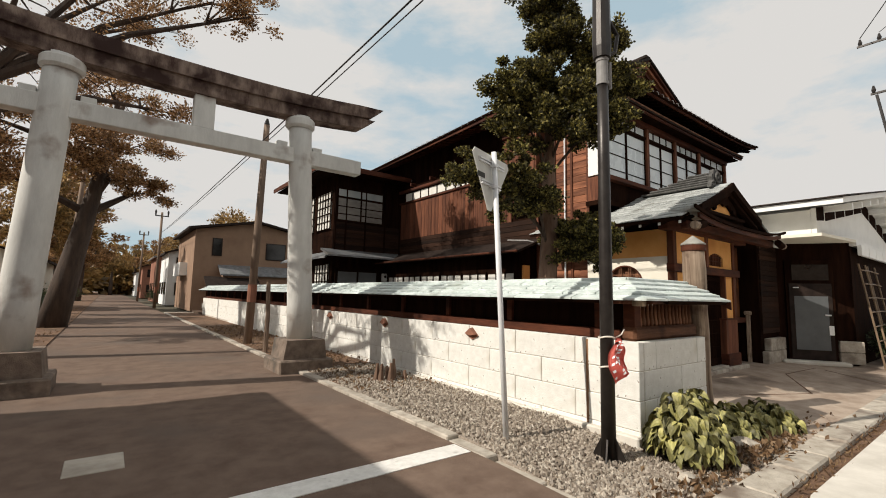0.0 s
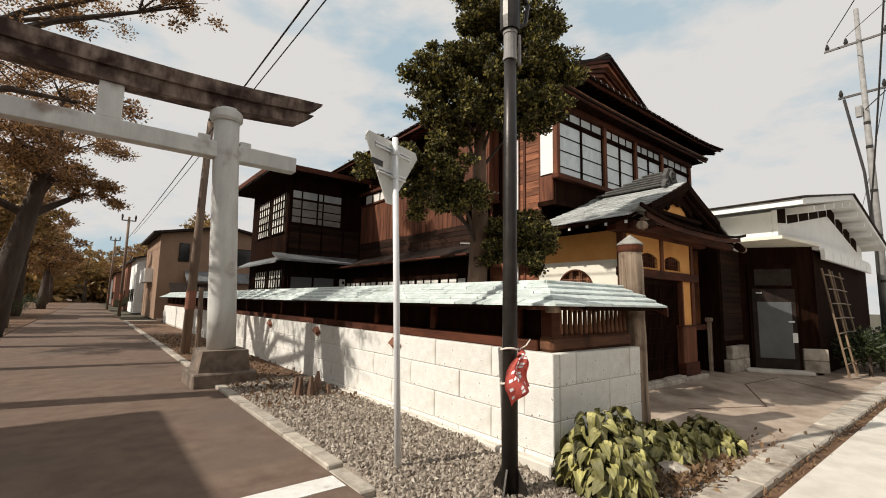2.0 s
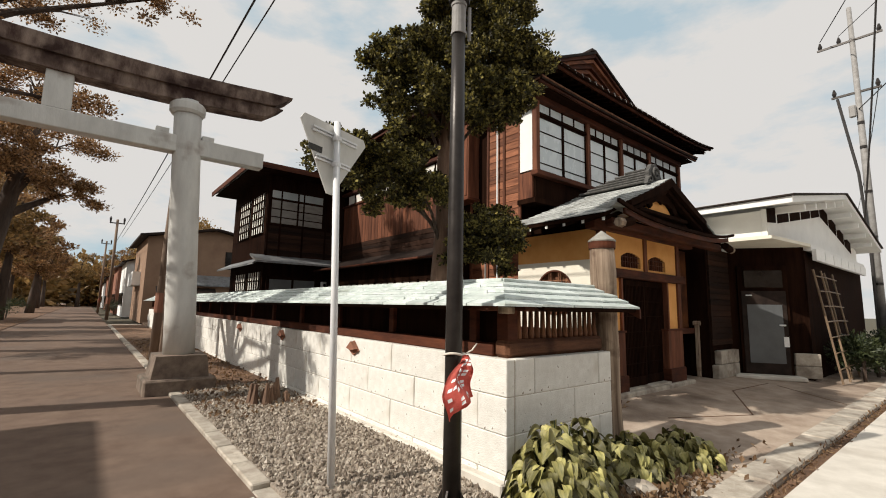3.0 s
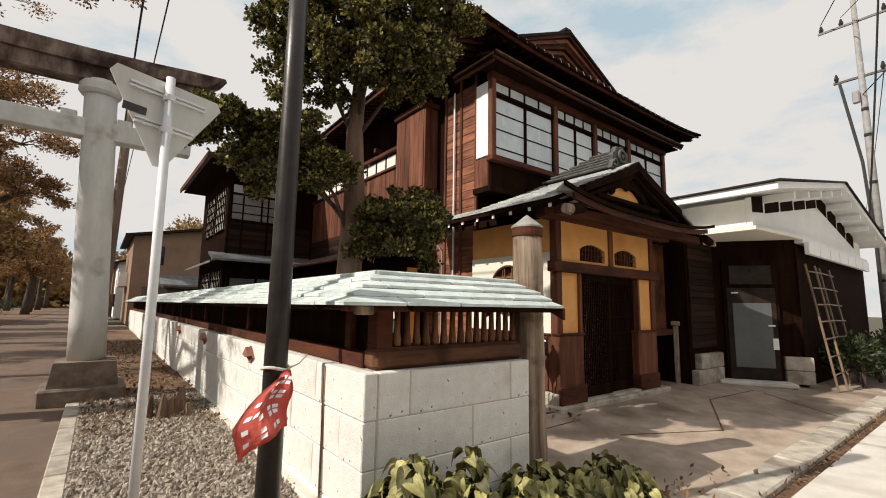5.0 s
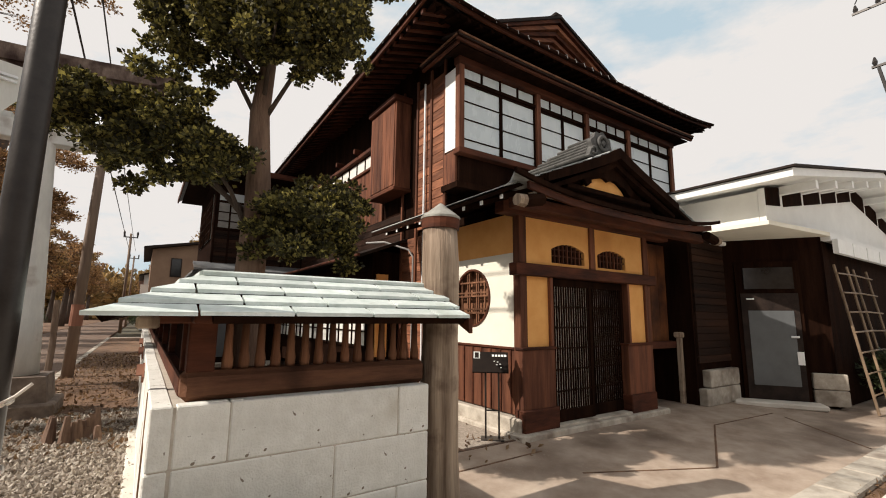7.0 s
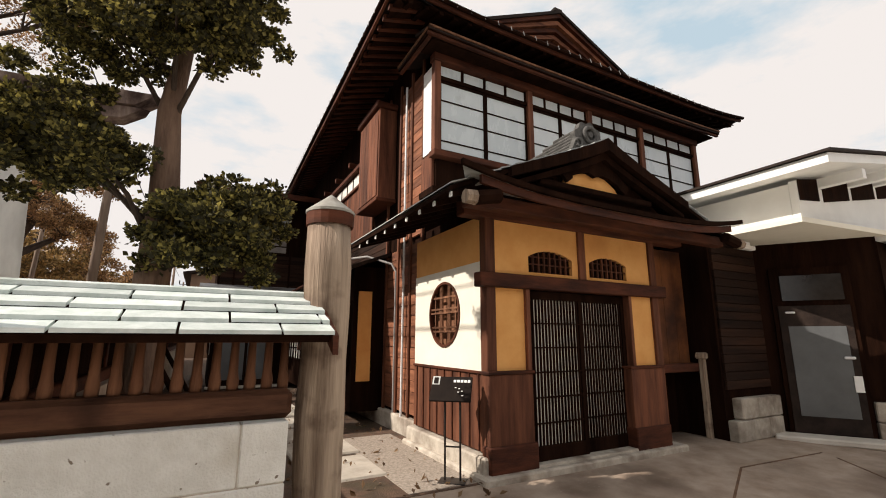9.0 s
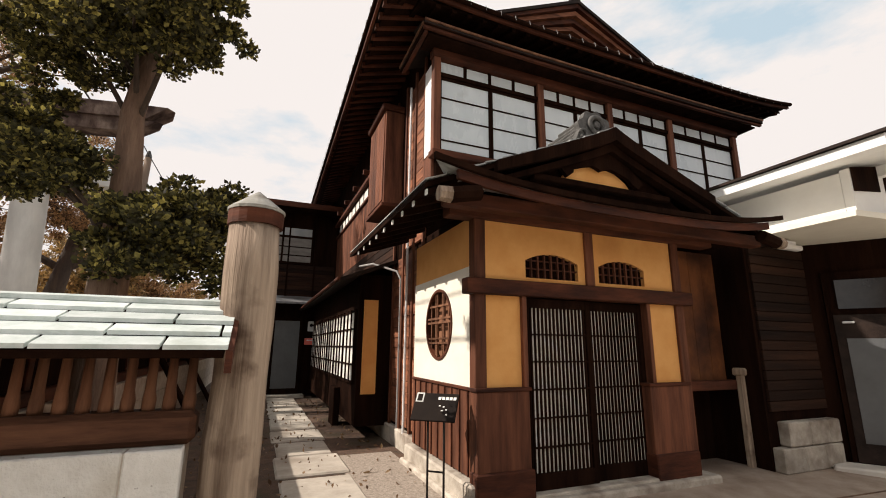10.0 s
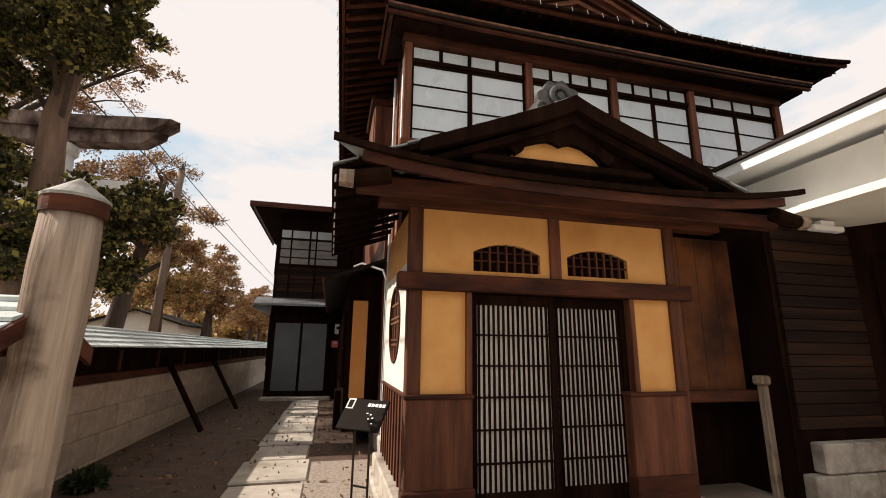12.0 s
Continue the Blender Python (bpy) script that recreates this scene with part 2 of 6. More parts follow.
def leaf_material(name, a, b, c, middle=0.5, rough=0.55):
    """Leaves that differ one from the next, thin enough to let some light through."""
    m = bpy.data.materials.new(name)
    m.use_nodes = True
    n, l = m.node_tree.nodes, m.node_tree.links
    bsdf = n["Principled BSDF"]
    bsdf.inputs["Roughness"].default_value = rough
    geo = n.new("ShaderNodeNewGeometry")
    r = n.new("ShaderNodeValToRGB")
    r.color_ramp.elements[0].color, r.color_ramp.elements[1].color = (*a, 1), (*c, 1)
    e = r.color_ramp.elements.new(middle)
    e.color = (*b, 1)
    l.new(geo.outputs["Random Per Island"], r.inputs["Fac"])
    l.new(r.outputs["Color"], bsdf.inputs["Base Color"])
    tr = n.new("ShaderNodeBsdfTranslucent")
    l.new(r.outputs["Color"], tr.inputs["Color"])
    ms = n.new("ShaderNodeMixShader")
    ms.inputs["Fac"].default_value = 0.3
    l.new(bsdf.outputs["BSDF"], ms.inputs[1])
    l.new(tr.outputs["BSDF"], ms.inputs[2])
    l.new(ms.outputs["Shader"], n["Material Output"].inputs["Surface"])
    return m


# conifer: pale tone paints sunlit tips, dark tones the shade, spread at random
M["conifer"] = leaf_material("conifer", (0.016, 0.014, 0.004), (0.065, 0.058, 0.015), (0.38, 0.32, 0.085), 0.58, 0.75)
M["shrub"] = leaf_material("shrub", (0.02, 0.03, 0.012), (0.04, 0.055, 0.02), (0.08, 0.095, 0.035))
M["autumn"] = leaf_material("autumn", (0.07, 0.036, 0.015), (0.29, 0.16, 0.066), (0.5, 0.29, 0.125))
M["autumn_far"] = leaf_material("autumn_far", (0.1, 0.065, 0.026), (0.29, 0.185, 0.065), (0.52, 0.32, 0.12))
M["litter"] = leaf_material("litter", (0.09, 0.05, 0.025), (0.19, 0.11, 0.055), (0.3, 0.2, 0.11))


# ---- building helpers ----
def mesh_of(bm, name, mat, smooth=False):
    bmesh.ops.recalc_face_normals(bm, faces=bm.faces)
    me = bpy.data.meshes.new(name)
    bm.to_mesh(me)
    bm.free()
    me.materials.append(M[mat])
    if smooth:
        for p in me.polygons:
            p.use_smooth = True
    return me


def thing(name, label, category, group="", at=(0, 0, 0), turn=0.0):
    ob = new(name)
    ob.empty_display_size = 0.2
    ob.matrix_world = pose(*at, 0, 0, turn)
    return tagged(ob, label, category, group)


def part(name, bm, mat, parent, label="", smooth=False):
    ob = new(name, mesh_of(bm, name, mat, smooth))
    ob.parent = parent
    return tagged(ob, label)


def solid(name, bm, mat, label="", category="", kind="", smooth=False, group=""):
    return tagged(new(name, mesh_of(bm, name, mat, smooth)), label, category, group, kind)


def box(x0, x1, y0, y1, z0, z1, bevel=0.0, bm=None, m=None):
    """A box between two corners, bevelled, added to bm."""
    bm = bm or bmesh.new()
    got = bmesh.ops.create_cube(bm, size=1)
    mat = Matrix.Translation(((x0 + x1) / 2, (y0 + y1) / 2, (z0 + z1) / 2)) @ Matrix.Diagonal((x1 - x0, y1 - y0, z1 - z0, 1))
    bmesh.ops.transform(bm, matrix=(m @ mat if m else mat), verts=got["verts"])
    if bevel:
        edges = list({e for v in got["verts"] for e in v.link_edges})
        bmesh.ops.bevel(bm, geom=edges, offset=bevel, segments=1, affect="EDGES")
    return bm


def tube(points, radii, n=10, bm=None, cap=True):
    """A round rod along points, with a radius at each."""
    bm = bm or bmesh.new()
    pts = [Vector(p) for p in points]
    if not hasattr(radii, "__len__"):
        radii = [radii] * len(pts)
    rings = []
    for i, p in enumerate(pts):
        d = (pts[min(i + 1, len(pts) - 1)] - pts[max(i - 1, 0)]).normalized()
        u = d.cross(Vector((0, 1, 0)) if abs(d.y) < 0.9 else Vector((1, 0, 0))).normalized()
        v = d.cross(u)
        rings.append([bm.verts.new(p + radii[i] * (math.cos(2 * math.pi * k / n) * u + math.sin(2 * math.pi * k / n) * v)) for k in range(n)])
    for a, b in zip(rings, rings[1:]):
        for k in range(n):
            bm.faces.new((a[k], a[(k + 1) % n], b[(k + 1) % n], b[k]))
    if cap:
        bm.faces.new(rings[0])
        bm.faces.new(rings[-1])
    return bm


def prism(outline, axis, a, b, bm=None):
    """An outline in the plane across axis ('x': (y, z), 'y': (x, z), 'z': (x, y)) drawn out from a to b."""
    bm = bm or bmesh.new()
    put = {"x": lambda p, c: (c, p[0], p[1]), "y": lambda p, c: (p[0], c, p[1]), "z": lambda p, c: (p[0], p[1], c)}[axis]
    lo, hi = [bm.verts.new(put(p, a)) for p in outline], [bm.verts.new(put(p, b)) for p in outline]
    n = len(outline)
    bm.faces.new(lo)
    bm.faces.new(hi)
    for k in range(n):
        bm.faces.new((lo[k], lo[(k + 1) % n], hi[(k + 1) % n], hi[k]))
    return bm


def slab(corners, thick, bm=None):
    """A sheet between corners (in order), thickened downwards."""
    bm = bm or bmesh.new()
    top = [bm.verts.new(c) for c in corners]
    low = [bm.verts.new((c[0], c[1], c[2] - thick)) for c in corners]
    n = len(corners)
    bm.faces.new(top)
    bm.faces.new(low)
    for k in range(n):
        bm.faces.new((top[k], top[(k + 1) % n], low[(k + 1) % n], low[k]))
    return bm


def strip(rows, thick, bm=None):
    """A curved sheet through rows of points, thickened downwards."""
    bm = bm or bmesh.new()
    top = [[bm.verts.new(p) for p in r] for r in rows]
    low = [[bm.verts.new((p[0], p[1], p[2] - thick)) for p in r] for r in rows]
    nr, nc = len(rows), len(rows[0])
    for i in range(nr - 1):
        for j in range(nc - 1):
            bm.faces.new((top[i][j], top[i][j + 1], top[i + 1][j + 1], top[i + 1][j]))
            bm.faces.new((low[i][j], low[i][j + 1], low[i + 1][j + 1], low[i + 1][j]))
    for j in range(nc - 1):
        bm.faces.new((top[0][j], top[0][j + 1], low[0][j + 1], low[0][j]))
        bm.faces.new((top[-1][j], top[-1][j + 1], low[-1][j + 1], low[-1][j]))
    for i in range(nr - 1):
        bm.faces.new((top[i][0], top[i + 1][0], low[i + 1][0], low[i][0]))
        bm.faces.new((top[i][-1], top[i + 1][-1], low[i + 1][-1], low[i][-1]))
    return bm


def pierced(inner, rect, axis, a, b):
    """A rectangular panel (u0, u1, v0, v1) with a hole, drawn from a to b along axis ('x': (y, z), 'y': (x, z))."""
    u0, u1, v0, v1 = rect
    cu, cv = sum(p[0] for p in inner) / len(inner), sum(p[1] for p in inner) / len(inner)
    corner = [math.atan2(v - cv, u - cu) for u, v in ((u0, v0), (u1, v0), (u1, v1), (u0, v1))]
    ring_a = [math.atan2(p[1] - cv, p[0] - cu) for p in inner]
    pairs = []
    for k, t in enumerate(ring_a):
        near = min(corner, key=lambda c: abs((c - t + math.pi) % (2 * math.pi) - math.pi))
        step = abs((near - t + math.pi) % (2 * math.pi) - math.pi)
        best = min(range(len(ring_a)), key=lambda q: abs((near - ring_a[q] + math.pi) % (2 * math.pi) - math.pi))
        t2 = near if best == k else t
        c, s = math.cos(t2), math.sin(t2)
        f = min(((u1 - cu) if c > 0 else (cu - u0)) / max(abs(c), 1e-6), ((v1 - cv) if s > 0 else (cv - v0)) / max(abs(s), 1e-6))
        pairs.append((inner[k], (cu + f * c, cv + f * s)))
    bm = bmesh.new()
    put = (lambda p, c: (c, p[0], p[1])) if axis == "x" else (lambda p, c: (p[0], c, p[1]))
    vi = [[bm.verts.new(put(p[0], c)) for p in pairs] for c in (a, b)]
    vo = [[bm.verts.new(put(p[1], c)) for p in pairs] for c in (a, b)]
    n = len(pairs)
    for k in range(n):
        j = (k + 1) % n
        bm.faces.new((vi[0][k], vi[0][j], vo[0][j], vo[0][k]))
        bm.faces.new((vi[1][k], vi[1][j], vo[1][j], vo[1][k]))
        bm.faces.new((vi[0][k], vi[0][j], vi[1][j], vi[1][k]))
        bm.faces.new((vo[0][k], vo[0][j], vo[1][j], vo[1][k]))
    return bm


rng = random.Random(7)


def leaves(verts, faces, centre, radius, count, size, squash=1.0, shell=0.55, slim=0.5):
    """Folded leaf pairs spread through the outer part of an uneven blob."""
    c = Vector(centre)
    for _ in range(count):
        d = Vector((rng.gauss(0, 1), rng.gauss(0, 1), rng.gauss(0, 1)))
        if d.length < 1e-3:
            continue
        d.normalize()
        lump = 0.78 + 0.5 * noise.noise(d * 1.7 + c * 0.9)
        r = radius * lump * (shell + (1 - shell) * rng.random())
        p = c + Vector((d.x * r, d.y * r, d.z * r * squash))
        out_way = (d + Vector((rng.uniform(-0.8, 0.8), rng.uniform(-0.8, 0.8), rng.uniform(-0.2, 0.9)))).normalized()
        side = out_way.cross(Vector((rng.uniform(-1, 1), rng.uniform(-1, 1), rng.uniform(-1, 1)))).normalized()
        up = out_way.cross(side)
        s = size * rng.uniform(0.6, 1.3)
        k = len(verts)
        verts += [p, p + out_way * s * 0.5 + side * s * slim * 0.5 + up * s * 0.12, p + out_way * s, p + out_way * s * 0.5 - side * s * slim * 0.5 + up * s * 0.12]
        faces += [(k, k + 1, k + 2), (k, k + 2, k + 3)]


def leaf_part(name, verts, faces, mat, parent, label=""):
    me = bpy.data.meshes.new(name)
    me.from_pydata(verts, [], faces)
    me.materials.append(M[mat])
    ob = new(name, me)
    ob.parent = parent
    return tagged(ob, label, kind="stuff")
# ---- ground, road, pavement ----
def bed_z(y):
    """The ground falls a little towards the crossing street."""
    return -0.09 + 0.12 * min(1, max(0, (y - 2.3) / 1.3))


solid("ground", box(-260, 260, -200, 420, -0.6, -0.12), "field", "dull brown earth and dry grass to the horizon", "ground", "structure")
solid("road", strip([[(-1.15, 1.0, -0.06), (2.95, 1.0, -0.06)], [(-1.15, 3.0, 0), (2.95, 3.0, 0)], [(-1.15, 300, 0), (2.95, 300, 0)]], 0.3), "asphalt", "worn grey-brown asphalt lane with tree shadows", "road", "structure")
solid("cross_road", box(-40, 60, -9, 1.0, -0.32, -0.06), "asphalt", "worn asphalt of the crossing street", "road", "structure")
solid("verge", box(-9, -1.15, 3.0, 200, -0.3, 0.03), "soil", "leaf-strewn soil verge under the trees", "verge", "structure")
solid("gravel_ground", strip([[(3.1, y, bed_z(y)), (4.66, y, bed_z(y))] for y in (2.0, 2.3, 2.62, 3.0, 3.6, 34)], 0.3), "gravel", "grey-brown gravel strip beside the street", "gravel", "structure")
solid("front_bed", box(2.95, 6.3, 1.64, 2.62, -0.3, -0.094), "gravel", "gravel and soil bed below the wall end", "bed", "structure")
solid("litter_ground", box(3.12, 4.64, 6.9, 33, -0.1, 0.036), "soil", "leaf-strewn brown soil under the far garden wall", "soil", "structure")
solid("driveway", strip([[(6.2, 1.64, -0.06), (22, 1.64, -0.06)], [(6.2, 4.0, 0.05), (22, 4.0, 0.05)], [(6.2, 6.0, 0.05), (22, 6.0, 0.05)]], 0.3), "drive", "stained grey concrete forecourt, cracked in large slabs", "driveway", "structure")
solid("garden", box(4.9, 8.6, 4.0, 40, -0.3, 0.054), "garden_soil", "damp mossy soil of the garden", "garden", "structure")
solid("gravel_patch", box(7.65, 8.46, 4.05, 6.6, -0.1, 0.061), "gravel", "pale sunlit fine gravel beside the stepping stones", "gravel", "structure")
# unseen southern part is added width, bouncing sun onto the shaded fronts
solid("pavement", box(3.6, 40, -5.0, 1.2, -0.3, -0.05), "pale_concrete", "pale sunlit concrete pavement with a gutter gap, widened out of view for bounce light", "pavement", "structure")

# stop line across the lane and its branch along the gravel
solid("road_marking", box(-0.9, 2.93, 3.4, 3.66, -0.01, 0.006), "road_paint", "worn white stop line on asphalt", "road marking", "structure")

# ---- the garden wall: stone blocks in three courses, oiled timber, copper cap ----
WX, WY, WE, WFAR, WTOP = 4.63, 2.60, 6.27, 30.0, 1.05
wall = thing("garden_wall", "pale cut-stone garden wall with timber band and green copper cap", "wall")
core = box(WX + 0.012, WX + 0.38, WY + 0.012, WFAR, -0.3, WTOP - 0.012)
box(WX + 0.25, WE - 0.012, WY + 0.012, WY + 0.36, -0.3, WTOP - 0.012, bm=core)
part("wall_core", core, "mortar", wall)
part("footing", box(WX - 0.09, WX + 0.02, WY - 0.02, 7.2, -0.3, 0.06, 0.015), "pale_concrete", wall, "pale concrete footing strip")
part("stained_joint", box(WX - 0.006, WX + 0.02, 3.24, 3.27, -0.1, WTOP - 0.02, 0.002), "stain", wall, "brown stained joint")
# timber band, posts and lattice under the cap
part("sill_beam", box(WX + 0.13, WX + 0.33, WY + 0.3, WFAR, WTOP - 0.01, WTOP + 0.11, 0.01), "brown_wood", wall)
part("sill_beam", box(WX + 0.13, WE + 0.03, WY + 0.11, WY + 0.29, WTOP - 0.01, WTOP + 0.15, 0.03), "beam_wood", wall)
part("panel_boards", box(WX + 0.2, WX + 0.25, WY + 0.3, WFAR, WTOP + 0.11, 1.58), "dark_wood", wall)
for i in range(19):
    y = WY + 0.6 + i * 1.5
    part("post", box(WX + 0.15, WX + 0.27, y - 0.05, y + 0.05, WTOP + 0.1, 1.56, 0.006), "brown_wood", wall)
part("corner_post", box(WX + 0.15, WX + 0.29, WY + 0.13, WY + 0.27, WTOP + 0.14, 1.56, 0.008), "brown_wood", wall)
part("head_beam", box(WX - 0.08, WE + 0.05, WY + 0.13, WY + 0.27, 1.46, 1.56, 0.01), "brown_wood", wall)
part("head_beam", box(WX + 0.15, WX + 0.28, WY - 0.08, WFAR, 1.462, 1.558, 0.01), "brown_wood", wall)
part("rail", box(WX - 0.1, WX + 0.0, WY - 0.1, WY + 0.02, 1.44, 1.5, 0.01), "grey_post", wall)
for i in range(15):
    x = WX + 0.36 + i * 0.09
    part("slat", tube([(x, WY + 0.19, WTOP + 0.14), (x + 0.002, WY + 0.19, WTOP + 0.2), (x, WY + 0.19, 1.3), (x, WY + 0.19, 1.47)], [0.031, 0.032, 0.025, 0.021], 8), "slat", wall, smooth=True)

# copper cap: plates in courses on the two arms, mitred at the corner
RIDGE, EAVE, HALF = 1.74, 1.5, 0.5
RX, RY = WX + 0.2, WY + 0.24


def cap_arm(along, start, end):
    """Rows of overlapping plates on both slopes of the cap."""
    for side in (-1, 1):
        for row in range(4):
            a, b = HALF * (1 - row / 4), HALF * (1 - (row + 1) / 4)
            za, zb = EAVE + (RIDGE - EAVE) * row / 4, EAVE + (RIDGE - EAVE) * (row + 1) / 4
            pos = start + (0.22 if row % 2 else 0.0)
            first = True
            while pos < end:
                lo = start if first else pos
                hi = min(pos + 0.46, end)
                first = False
                pos += 0.46
                if hi - lo < 0.05:
                    continue
                lift = rng.uniform(0, 0.004)
                if along == "y":
                    lo_a = max(lo, RY - a) if lo == start else lo
                    lo_b = max(lo, RY - b) if lo == start else lo
                    if side > 0 and lo == start:
                        lo_a, lo_b = RY + a, RY + b
                    if hi < max(lo_a, lo_b):
                        continue
                    pts = [(RX + side * a, lo_a, za + 0.022 + lift), (RX + side * a, hi - 0.013, za + 0.022 + lift), (RX + side * b, hi - 0.013, zb + 0.002), (RX + side * b, lo_b, zb + 0.002)]
                else:
                    lo_a = lo_b = lo
                    if lo == start:
                        lo_a, lo_b = RX + side * a, RX + side * b
                    if hi < max(lo_a, lo_b):
                        continue
                    pts = [(lo_a, RY + side * a, za + 0.022 + lift), (hi - 0.013, RY + side * a, za + 0.022 + lift), (hi - 0.013, RY + side * b, zb + 0.002), (lo_b, RY + side * b, zb + 0.002)]
                yield slab(pts, 0.02)


cap_y = list(cap_arm("y", RY - HALF, 15.0))
cap_x = list(cap_arm("x", RX - HALF, 6.44))
for bm in cap_y[:150] + cap_x:
    part("cap_plate", bm, "patina", wall)
far_cap = bmesh.new()
for bm in cap_y[150:]:
    me_tmp = bpy.data.meshes.new("tmp")
    bm.to_mesh(me_tmp)
    bm.free()
    far_cap.from_mesh(me_tmp)
    bpy.data.meshes.remove(me_tmp)
for row in range(4):
    a, b = HALF * (1 - row / 4), HALF * (1 - (row + 1) / 4)
    za, zb = EAVE + (RIDGE - EAVE) * row / 4, EAVE + (RIDGE - EAVE) * (row + 1) / 4
    for side in (-1, 1):
        y = 15.0
        while y < WFAR:
            slab([(RX + side * a, y, za + 0.022), (RX + side * a, y + 0.59, za + 0.022), (RX + side * b, y + 0.59, zb + 0.002), (RX + side * b, y, zb + 0.002)], 0.012, far_cap)
            y += 0.6
tagged(part("cap_plates", far_cap, "patina", wall), kind="stuff")
part("cap_board", prism([(RX - HALF + 0.02, EAVE), (RX, RIDGE - 0.01), (RX + HALF - 0.02, EAVE), (RX + HALF - 0.05, EAVE - 0.035), (RX, RIDGE - 0.06), (RX - HALF + 0.05, EAVE - 0.035)], "y", RY, WFAR), "dark_wood", wall)
part("cap_board", prism([(RY - HALF + 0.02, EAVE), (RY, RIDGE - 0.01), (RY + HALF - 0.02, EAVE), (RY + HALF - 0.05, EAVE - 0.035), (RY, RIDGE - 0.06), (RY - HALF + 0.05, EAVE - 0.035)], "x", RX + 0.02, 6.41), "dark_wood", wall)
part("ridge_roll", tube([(RX, RY, RIDGE + 0.01), (RX, WFAR, RIDGE + 0.01)], 0.022, 6), "patina", wall)
part("ridge_roll", tube([(RX, RY, RIDGE + 0.01), (6.41, RY, RIDGE + 0.01)], 0.022, 6), "patina", wall)
part("verge_board", prism([(RY - HALF, EAVE + 0.0), (RY, RIDGE + 0.0), (RY + HALF, EAVE), (RY + HALF, EAVE - 0.1), (RY, RIDGE - 0.1), (RY - HALF, EAVE - 0.1)], "x", 6.42, 6.45), "brown_wood", wall)

# ---- gate post ----
gp = thing("gate_post", "weathered round wooden gate post with a pointed copper cap", "post", at=(6.48, 2.78, 0))
ring = [0.142 + 0.006 * math.sin(k * 2.1) for k in range(9)]
part("post", tube([(0.006 * math.sin(k * 1.3), 0.004 * k - 0.012, -0.1 + 2.32 * k / 8) for k in range(9)], ring, 20), "grey_post", gp, smooth=True)
part("collar", tube([(0, 0.02, 2.2), (0, 0.02, 2.282)], [0.152, 0.154], 20), "brown_wood", gp, "brown band under the cap")
part("cap", tube([(0, 0.02, 2.284), (0, 0.02, 2.3), (0, 0.02, 2.42)], [0.158, 0.16, 0.008], 20), "weathered_cap", gp, "dull weathered copper cap")

# ---- torii ----
torii = thing("torii_gate", "large weathered concrete shrine gate over the lane", "torii", at=(0.98, 8.88, 0))
for s, bx in ((-1, -2.05), (1, 2.14)):
    tx = bx - s * 0.22
    part("pillar", tube([(bx + (tx - bx) * k / 6, 0, 0.6 + 4.5 * k / 6) for k in range(7)], [0.245 - 0.004 * k for k in range(7)], 28), "torii_stone", torii, smooth=True)
    part("pillar_ring", tube([(tx, 0, 4.85), (tx, 0, 4.9), (tx, 0, 5.02), (tx, 0, 5.06)], [0.25, 0.29, 0.29, 0.26], 28), "torii_stone", torii)
    base = box(bx - 0.52, bx + 0.52, -0.52, 0.52, -0.1, 0.24, 0.03)
    part("plinth", base, "base_stone", torii)
    part("plinth", prism([(bx - 0.42, 0.24), (bx + 0.42, 0.24), (bx + 0.37, 0.6), (bx - 0.37, 0.6)], "y", -0.4, 0.4), "base_stone", torii)
    part("wedge", box(tx + 0.26 if s > 0 else tx - 0.46, tx + 0.46 if s > 0 else tx - 0.26, -0.09, 0.09, 4.42, 4.52, 0.01), "torii_stone", torii)
    part("wedge", box(tx - 0.46 if s > 0 else tx + 0.26, tx - 0.26 if s > 0 else tx + 0.46, -0.09, 0.09, 4.42, 4.52, 0.01), "torii_stone", torii)
part("tie_beam", box(-3.25, 3.27, -0.13, 0.13, 4.12, 4.42, 0.012), "torii_stone", torii)
part("centre_strut", box(-0.02, 0.32, -0.12, 0.12, 4.42, 5.02, 0.01), "torii_stone", torii)


def curved_beam(z0, z1, half_len, half_wide, up, name, mat):
    rows = []
    bm = bmesh.new()
    secs = []
    for i in range(25):
        u = -1 + i / 12
        rise = up * abs(u) ** 2.4
        slant = 0.3 * (1 if u > 0 else -1) if abs(u) == 1 else 0
        ring_pts = [(-half_wide, z0), (half_wide, z0), (half_wide * 1.08, z1), (0, z1 + 0.06), (-half_wide * 1.08, z1)]
        secs.append([bm.verts.new((u * half_len + slant * (z - z0) / (z1 - z0) * 1.0, y, z + rise)) for y, z in ring_pts])
    for a, b in zip(secs, secs[1:]):
        for k in range(5):
            bm.faces.new((a[k], a[(k + 1) % 5], b[(k + 1) % 5], b[k]))
    bm.faces.new(secs[0])
    bm.faces.new(secs[-1])
    part(name, bm, mat, torii)


curved_beam(5.02, 5.25, 3.25, 0.17, 0.16, "lower_lintel", "torii_beam")
curved_beam(5.252, 5.5, 3.42, 0.24, 0.18, "top_lintel", "torii_beam")

# ---- the house ----
house = thing("house", "two-storey dark timber townhouse with deep eaves", "house")
# body, upper and lower storey
part("wall", box(8.74, 15.4, 6.02, 16, 0.1, 6.68), "dark_wood", house)
part("wall", box(6.05, 8.74, 14.35, 18.4, 0.1, 5.75), "dark_wood", house)
part("base_course", box(8.62, 8.74, 4.1, 14.3, 0.0, 0.3, 0.02), "kerb", house)
